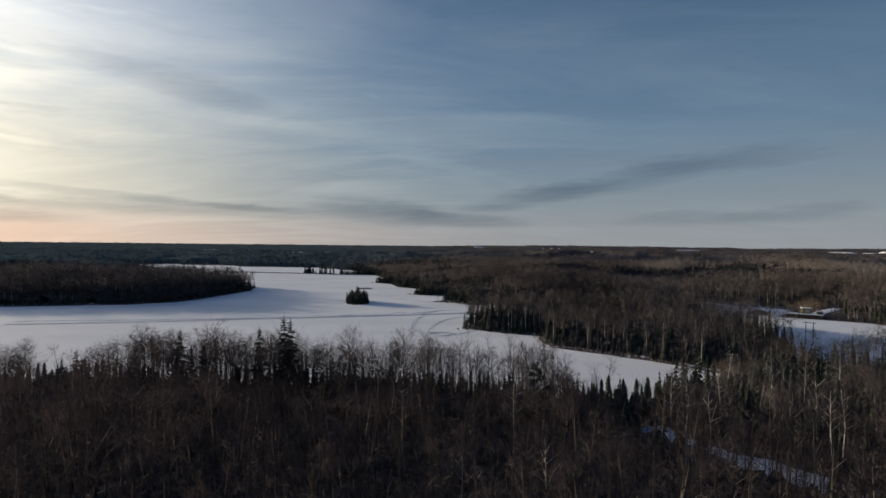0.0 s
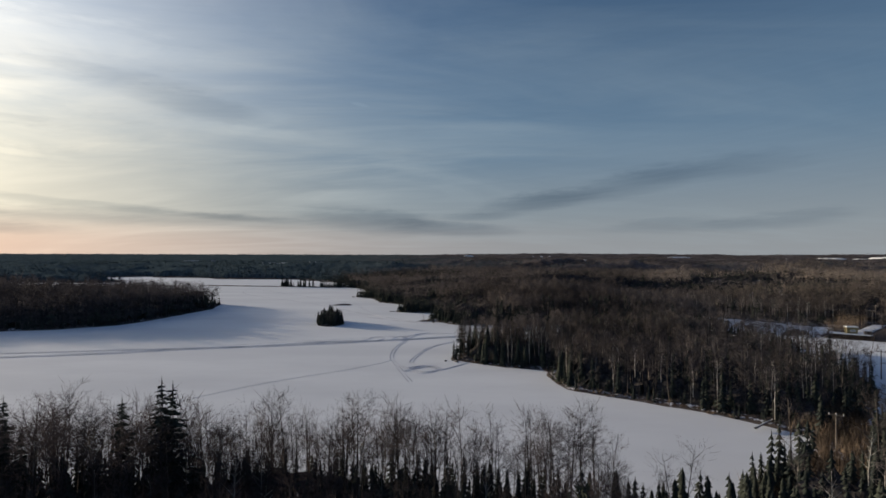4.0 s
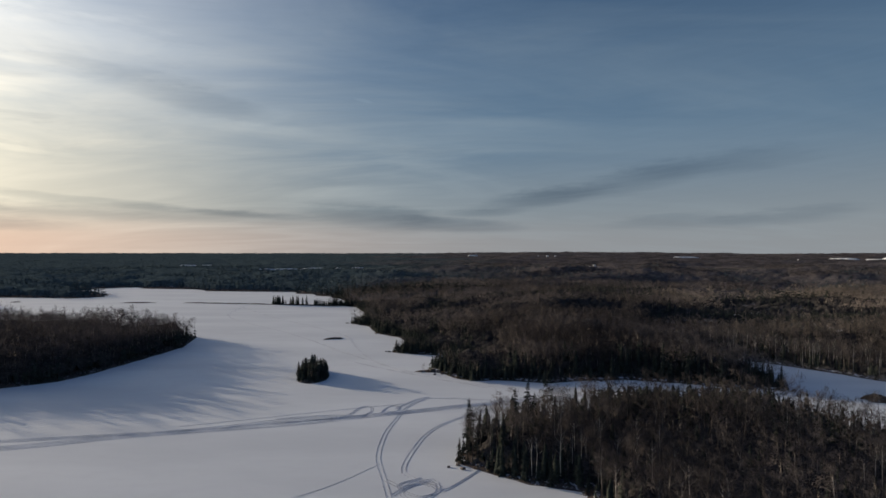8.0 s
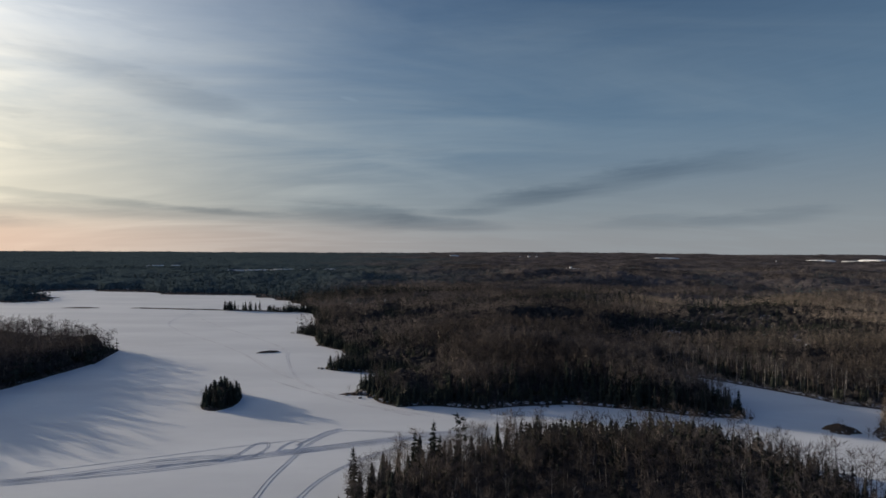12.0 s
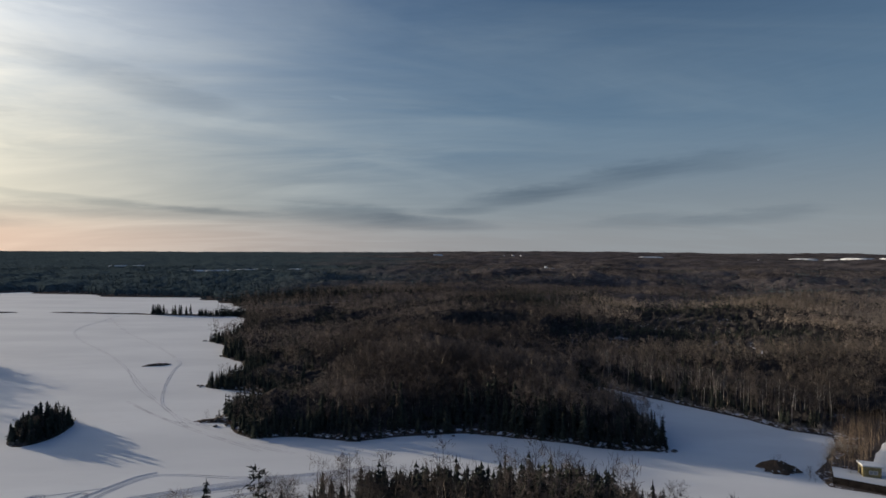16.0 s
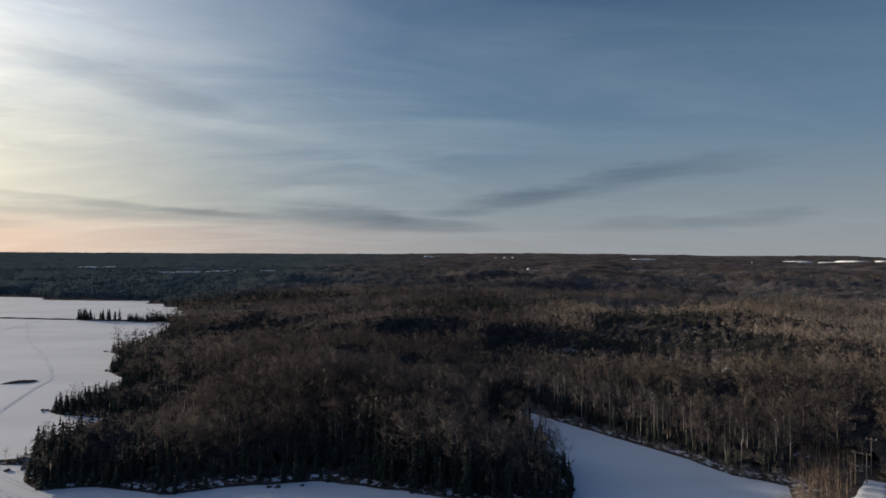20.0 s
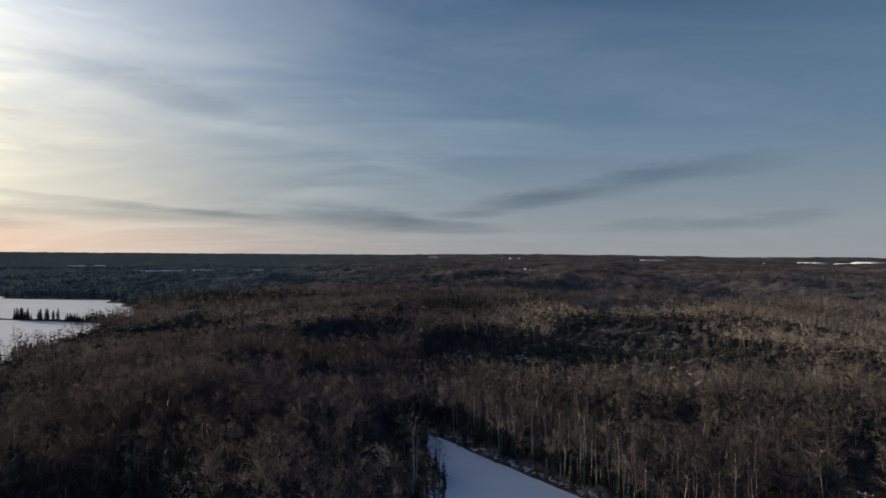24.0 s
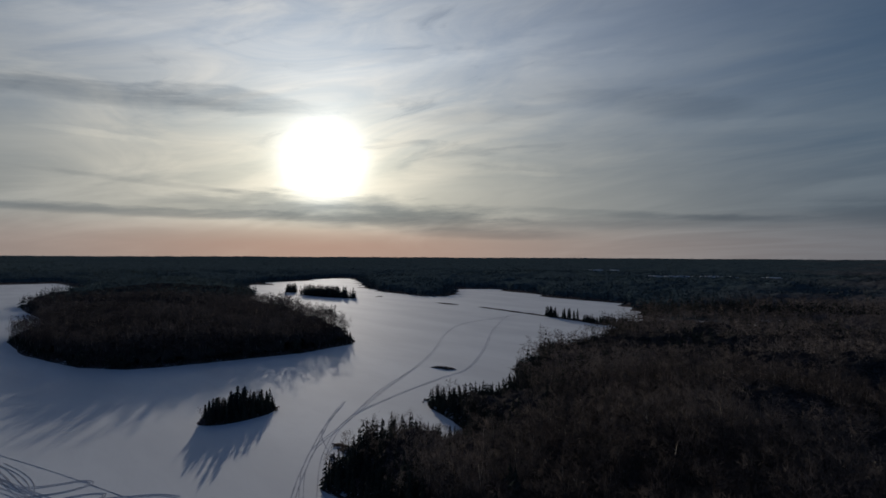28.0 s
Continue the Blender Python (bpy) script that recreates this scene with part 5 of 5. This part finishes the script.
for k in range(120):
    f = g.random() if k < 30 else 0.0
    tx = -124 - 40 * f ** 0.8 if k < 30 else -78 - 42 * g.random()
    ty = 622.5 + 0.145 * (-100 - tx) + g.normal() * (1.3 if k < 30 else 2.2)
    tree_thing("spit_spruce", "small dark spruce on the narrow spit", "spruce tree", SPIT_TREES, tx, ty, max(0.05, float(rise(tx, ty, shore(np.array([tx]), np.array([ty])))[0]) - 0.05), (0.55 + 0.75 * g.random()) if k < 30 else (0.35 + 0.5 * g.random()), float(g.random() * 360), (STEM, NEEDLE), "trees on the spit")
# pale birches along the inlet and the near point
BIRCH = [bare_tree(1000 + k, 12.0, 10, 150, 0.055, 5, 1.9, 0.46, True, 0.0085) for k in range(6)]
g = np.random.default_rng(51)
bx, by = scatter(3.2, 20, 235, 150, 420, 52)
bs = shore(bx, by)
bank = (bx > 138) & (by > 318) & (bs > 3) & (bs < 24) & (g.random(len(bx)) < 0.30) & ~in_clump(bx, by) & ~in_corridor(bx, by)
point = (bx < 132) & (by < 262) & (bs > 2.5) & (bs < 30) & (g.random(len(bx)) < np.where(bs < 9, 0.25, 0.13) * np.where(by > 242, 0.4, 1.0)) & (cut_distance(bx, by) > 3)
for sel, most in ((bank, 85), (point, 150)):
    ids = np.nonzero(sel)[0]
    for i in ids[np.argsort(g.random(len(ids)))][:most]:
        tree_thing("birch_tree", "leafless birch with a white trunk among dark undergrowth", "birch tree", BIRCH, bx[i], by[i], float(rise(bx[i], by[i], bs[i])) - 0.1, 0.72 + 0.36 * float(g.random()),
                   float(g.random() * 360), (PALE_BARK, TWIG), "birches along the inlet and the near point")
# pale birches scattered through the foreground woods
bx, by = scatter(7.5, -70, 78, 34, 112, 57)
bs = shore(bx, by)
ids = np.nonzero((bs > 4) & (g.random(len(bx)) < 0.22 + 0.005 * bx) & wanted(bx, by) & (cut_distance(bx, by, CLEARING) > 2.5))[0]
for i in ids:
    tree_thing("birch_tree", "leafless birch with a pale trunk standing in dark woods", "birch tree", BIRCH, bx[i], by[i], float(rise(bx[i], by[i], bs[i])) - 0.1, 0.82 + 0.30 * float(g.random()), float(g.random() * 360), (PALE_BARK, TWIG), "birches in the foreground woods")
YOUNG = [bare_tree(1020 + k, 5.6, 10, 120, 0.036, 4, 1.5, 0.25, True, 0.008) for k in range(6)]
bx, by = scatter(1.9, 165, 232, 276, 326, 53)
bs = shore(bx, by)
ids = np.nonzero(in_clump(bx, by) & (bs > 0.6))[0]
for i in ids[np.argsort(g.random(len(ids)))][:230]:
    tree_thing("young_birch", "slender tan young birch in the dense clump beside the cabin", "birch tree", YOUNG, bx[i], by[i], float(rise(bx[i], by[i], bs[i])) - 0.1, 0.45 + 0.95 * float(g.random()) ** 1.4,
               float(g.random() * 360), (TAN_BARK, REED), "young birches beside the cabin")
# the long wooded island far out
g = np.random.default_rng(44)
a, f = g.random(230) * 2 * math.pi, g.random(230) ** 0.5 * 0.92
ux, uy = 57.2 * f * np.cos(a), 11.0 * f * np.sin(a)
ix, iy = -474.5 + ux * 0.99 - uy * 0.14, 600.6 + ux * 0.14 + uy * 0.99
stuff("long_island_woods", "dark spruces crowding a long island far out on the ice", "woods", [spruce_tree(660 + k, 8.5, 5, 5, 2.2, False) for k in range(4)], ix, iy, rise(ix, iy, shore(ix, iy)) - 0.2,
      0.8 + 0.9 * g.random(230), g, [STEM, NEEDLE])
a, f = g.random(40) * 2 * math.pi, g.random(40) ** 0.5 * 0.9
ix, iy = -566.8 + 11.5 * f * np.cos(a), 599.3 + 6.3 * f * np.sin(a)
stuff("long_island_woods", "dark spruces on a small island far out on the ice", "woods", [spruce_tree(660 + k, 8.5, 5, 5, 2.2, False) for k in range(4)], ix, iy, rise(ix, iy, shore(ix, iy)) - 0.2,
      0.8 + 0.8 * g.random(40), g, [STEM, NEEDLE])
LONE = [bare_tree(990, 3.0, 9, 90, 0.06, 4, 0.9, 0.2, True, 0.014)]
tree_thing("lone_bush", "small leafless bush alone on the stony bar", "bush", LONE, -3.8, 332.9, 0.2, 1.15, 0.0, (STEM, TWIG))
for k, (tx, ty, tz, th) in enumerate(((160.2, 286.6, 1.7, 0.45), (161.4, 286.9, 1.9, 0.6), (162.3, 286.3, 2.0, 0.7), (163.0, 285.4, 1.6, 0.5), (161.0, 285.5, 1.7, 0.4), (164.2, 285.3, 0.8, 0.4), (165.2, 279.2, 0.1, 0.8), (166.3, 280.2, 0.1, 1.0), (165.9, 278.0, 0.1, 0.6), (167.2, 281.5, 0.2, 0.9))):
    tree_thing("scrub_bush", "dark leafless scrub bush on the frozen shore", "bush", [bare_tree(995 + i, 3.0, 10, 130, 0.05, 4, 1.3, 0.12, True, 0.012) for i in range(3)] if k == 0 else [], tx, ty, tz, th, 50.0 * k, (STEM, TWIG), "scrub by the cabin")
tree_thing("lone_bush", "small leafless bush alone on the stony bar", "bush", LONE, 113, 262, 0.3, 1.6, 60.0, (STEM, TWIG))

# ================= cabin, platform, power line =================
WALLS = mottled("weathered_ochre_boards", (0.20, 0.17, 0.085), (0.30, 0.25, 0.13), 0.9, 0.8, 0.2, 7.0, 0.3, 0.01)
TIMBER = mottled("dark_timber", (0.024, 0.019, 0.016), (0.055, 0.041, 0.031), 0.8, 0.85, 0.2, 6.0, 0.35, 0.01)
TRIM = mottled("pale_painted_trim", (0.50, 0.50, 0.47), (0.62, 0.61, 0.57), 1.0, 0.6, 0.3, 9.0, 0.12)
POLE = mottled("grey_weathered_pole", (0.13, 0.11, 0.095), (0.22, 0.19, 0.165), 0.7, 0.85, 0.2, 6.0, 0.3)
PALE = mottled("white_farm_walls", (0.62, 0.63, 0.64), (0.75, 0.75, 0.75), 0.2, 0.7, 0.2, 3.0, 0.1)
GLASS = bpy.data.materials.new("window_glass")
GLASS.use_nodes = True
gn = Nodes(GLASS.node_tree)
gb = gn.add("ShaderNodeBsdfPrincipled", Base_Color=rgb(0.30, 0.31, 0.33), Roughness=0.12)
gn.put(gn.add("ShaderNodeOutputMaterial"), "Surface", gb.outputs[0])


def box(bm, x0, x1, y0, y1, z0, z1, bevel=0.0):
    made = bmesh.ops.create_cube(bm, size=1.0)["verts"]
    for v in made:
        v.co = ((x0 + x1) / 2 + v.co.x * (x1 - x0), (y0 + y1) / 2 + v.co.y * (y1 - y0), (z0 + z1) / 2 + v.co.z * (z1 - z0))
    if bevel:
        edges = {e for v in made for e in v.link_edges}
        bmesh.ops.bevel(bm, geom=list(edges), offset=bevel, segments=2, affect="EDGES")


def part(name, bm, mat, parent, label=""):
    me = bpy.data.meshes.new(name)
    bm.to_mesh(me)
    bm.free()
    me.materials.append(mat)
    ob = new(name, me)
    ob.parent = parent
    return tagged(ob, label)


def boxes(*specs):
    bm = bmesh.new()
    for spec in specs:
        box(bm, *spec)
    return bm


def cylinder(r0, r1, z0, z1, segs=10):
    bm = bmesh.new()
    bmesh.ops.create_cone(bm, cap_ends=True, segments=segs, radius1=r0, radius2=r1, depth=z1 - z0)
    for v in bm.verts:
        v.co.z += (z0 + z1) / 2
    return bm


def cabin():
    root = tagged(new("cabin"), "small ochre board cabin with a snow-covered flat roof", "cabin")
    root.matrix_basis = pose(179.3, 277.2, 2.02, 0, 0, -20) @ Matrix.Scale(0.92, 4)
    body = part("wall", boxes((-2.1, 2.1, -1.6, 1.6, 0, 2.75)), WALLS, root)
    for k in range(21):
        part("board", boxes((-2.08 + 0.2 * k, -1.91 + 0.2 * k, -1.63, -1.602, 0.02, 2.72)), WALLS, body)
    for k in range(16):
        part("board", boxes((-2.13, -2.102, -1.58 + 0.2 * k, -1.41 + 0.2 * k, 0.02, 2.72)), WALLS, body)
    part("eave", boxes((-2.45, 2.45, -2.0, 1.95, 2.754, 2.90, 0.02)), TRIM, root, "pale edge boards of the roof")
    part("roof_snow", boxes((-2.42, 2.42, -1.96, 1.92, 2.904, 3.16, 0.10)), SNOW, root, "thick blanket of snow")
    for x0, wide in ((-0.65, 1.8),):
        win = part("window", boxes((x0, x0 + wide, -1.655, -1.632, 0.85, 1.70)), GLASS, root, "pale reflecting window")
        part("window_frame", boxes((x0 - 0.1, x0, -1.69, -1.634, 0.75, 1.80), (x0 + wide, x0 + wide + 0.1, -1.69, -1.634, 0.75, 1.80),
                                   (x0, x0 + wide, -1.69, -1.634, 0.75, 0.85), (x0, x0 + wide, -1.69, -1.634, 1.70, 1.80), (x0 + 0.86, x0 + 0.94, -1.69, -1.634, 0.85, 1.70)), TRIM, win)
    door = part("door", boxes((-2.165, -2.132, -0.5, 0.4, 0.05, 2.05)), TIMBER, root, "dark plank door")
    part("handle", boxes((-2.20, -2.167, 0.22, 0.28, 0.95, 1.08)), TRIM, door)
    return root


cabin()
shed = tagged(new("shed"), "low grey shed with snow on its roof behind the cabin", "shed")
shed.matrix_basis = pose(183.4, 273.2, 2.02, 0, 0, -30) @ Matrix.Scale(0.7, 4)
part("wall", boxes((-1.9, 1.9, -1.5, 1.5, 0, 2.1)), POLE, shed)
part("roof_snow", boxes((-2.1, 2.1, -1.75, 1.75, 2.104, 2.42, 0.08)), SNOW, shed, "thick blanket of snow")
part("door", boxes((-0.5, 0.5, -1.535, -1.504, 0.05, 1.9)), TIMBER, shed, "dark plank door")

platform = tagged(new("timber_platform"), "dark timber crib wall holding the cabin's snowy yard", "platform")
platform.matrix_basis = pose(169.4, 276.6, 0, 0, 0, -35)
part("fill", boxes((0.12, 15.0, 0.12, 8, -0.6, 1.94)), TIMBER, platform)
part("snow_cover", boxes((0.15, 14.9, 0.2, 7.9, 1.944, 2.02, 0.03)), SNOW, platform, "trodden snow on the yard")
for k in range(50):
    part("plank", boxes((0.3 * k, 0.3 * k + 0.27, 0.0, 0.10, -0.4, 2.0 + 0.06 * math.sin(k * 2.7))), TIMBER, platform)
for k in range(26):
    part("plank", boxes((0.0, 0.10, 0.12 + 0.3 * k, 0.39 + 0.3 * k, -0.4, 2.0 + 0.05 * math.sin(k * 1.9))), TIMBER, platform)


def power_pole(x, y, height, turn, frame_kind=False):
    d = shore(np.array([x]), np.array([y]))
    root = tagged(new("power_pole"), "weathered twin-pole power line frame" if frame_kind else "weathered wooden power pole with one crossarm", "power pole", "poles of the power line")
    root.matrix_basis = pose(x, y, max(0.0, float(rise(x, y, d)[0])), 0, 0, turn)
    for off in ((-1.1, 1.1) if frame_kind else (0.0,)):
        bm = cylinder(0.17, 0.11, -0.5, height, 10)
        bmesh.ops.translate(bm, verts=bm.verts, vec=(off, 0, 0))
        part("pole", bm, POLE, root)
    arm = part("crossarm", boxes((-1.9 if frame_kind else -1.15, 1.9 if frame_kind else 1.15, -0.19, -0.06, height - 0.55, height - 0.35, 0.02)), POLE, root)
    for off in (-1.6, 0, 1.6) if frame_kind else (-1.0, 0.0, 1.0):
        bm = cylinder(0.06, 0.04, height - 0.35, height - 0.12, 8)
        bmesh.ops.translate(bm, verts=bm.verts, vec=(off, -0.125, 0))
        part("insulator", bm, PALE, arm)
    if frame_kind:
        part("lower_crossarm", boxes((-1.3, 1.3, -0.19, -0.06, height * 0.55, height * 0.55 + 0.2, 0.02)), POLE, root)
    else:
        part("brace", boxes((-0.5, 0.5, -0.23, -0.19, height - 0.95, height - 0.85)), POLE, root)


power_pole(71.5, 139.5, 7.4, -38)
power_pole(129.5, 199.0, 8.2, -38, True)
power_pole(212.5, 308.6, 7.6, -38, True)
power_pole(218.6, 312.6, 9.3, -38)

log = tagged(new("fallen_trunk"), "fallen dead tree lying on the bank, topped with snow", "fallen tree")
log.matrix_basis = pose(69.5, 156.5, 0.55, 0, 0, 35)
for name, pieces, mat in (("trunk", [tube((-4, 0, 0.1), (4.2, 0.3, 0.35), 0.24, 0.09, 7)], POLE), ("snow_cap", [tube((-3.8, 0, 0.27), (4.0, 0.3, 0.44), 0.15, 0.06, 6)], SNOW),
                          ("limb", [tube((1, 0, 0.2), (2.2, 1.2, 0.9), 0.07, 0.02, 5)], POLE), ("limb", [tube((2, 0, 0.2), (3.2, -1.2, 0.5), 0.06, 0.02, 5)], POLE)):
    new(name, smooth(mesh_of(name, *join(pieces), [mat]))).parent = log

# ================= far farms =================
for k, (hx, hy, turn, big) in enumerate(((330, 1250, 20, 0.45), (600, 3150, 10, 1.2), (650, 3180, 30, 0.8), (545, 3120, 0, 0.7), (1507, 2381, 15, 0.4))):
    house = tagged(new("farm_house"), "small pale farm building far away among the trees", "house", "far farm buildings")
    d = shore(np.array([hx]), np.array([hy]))
    house.matrix_basis = pose(hx, hy, float(rise(hx, hy, d)[0]) + 8.6, 0, 0, turn) @ Matrix.Scale(big, 4)
    part("wall", boxes((-5, 5, -3.5, 3.5, -10, 2.4)), PALE, house)
    roof_bm = boxes((-5.4, 5.4, -3.9, 3.9, 2.404, 4.6))
    for v in roof_bm.verts:
        if v.co.z > 3.5:
            v.co.y *= 0.05
    part("roof", roof_bm, SNOW, house, "snowy gable roof")
    for wx in (-3, 0, 3):
        part("window", boxes((wx - 0.5, wx + 0.5, -3.53, -3.504, 0.4, 1.7)), GLASS, house)
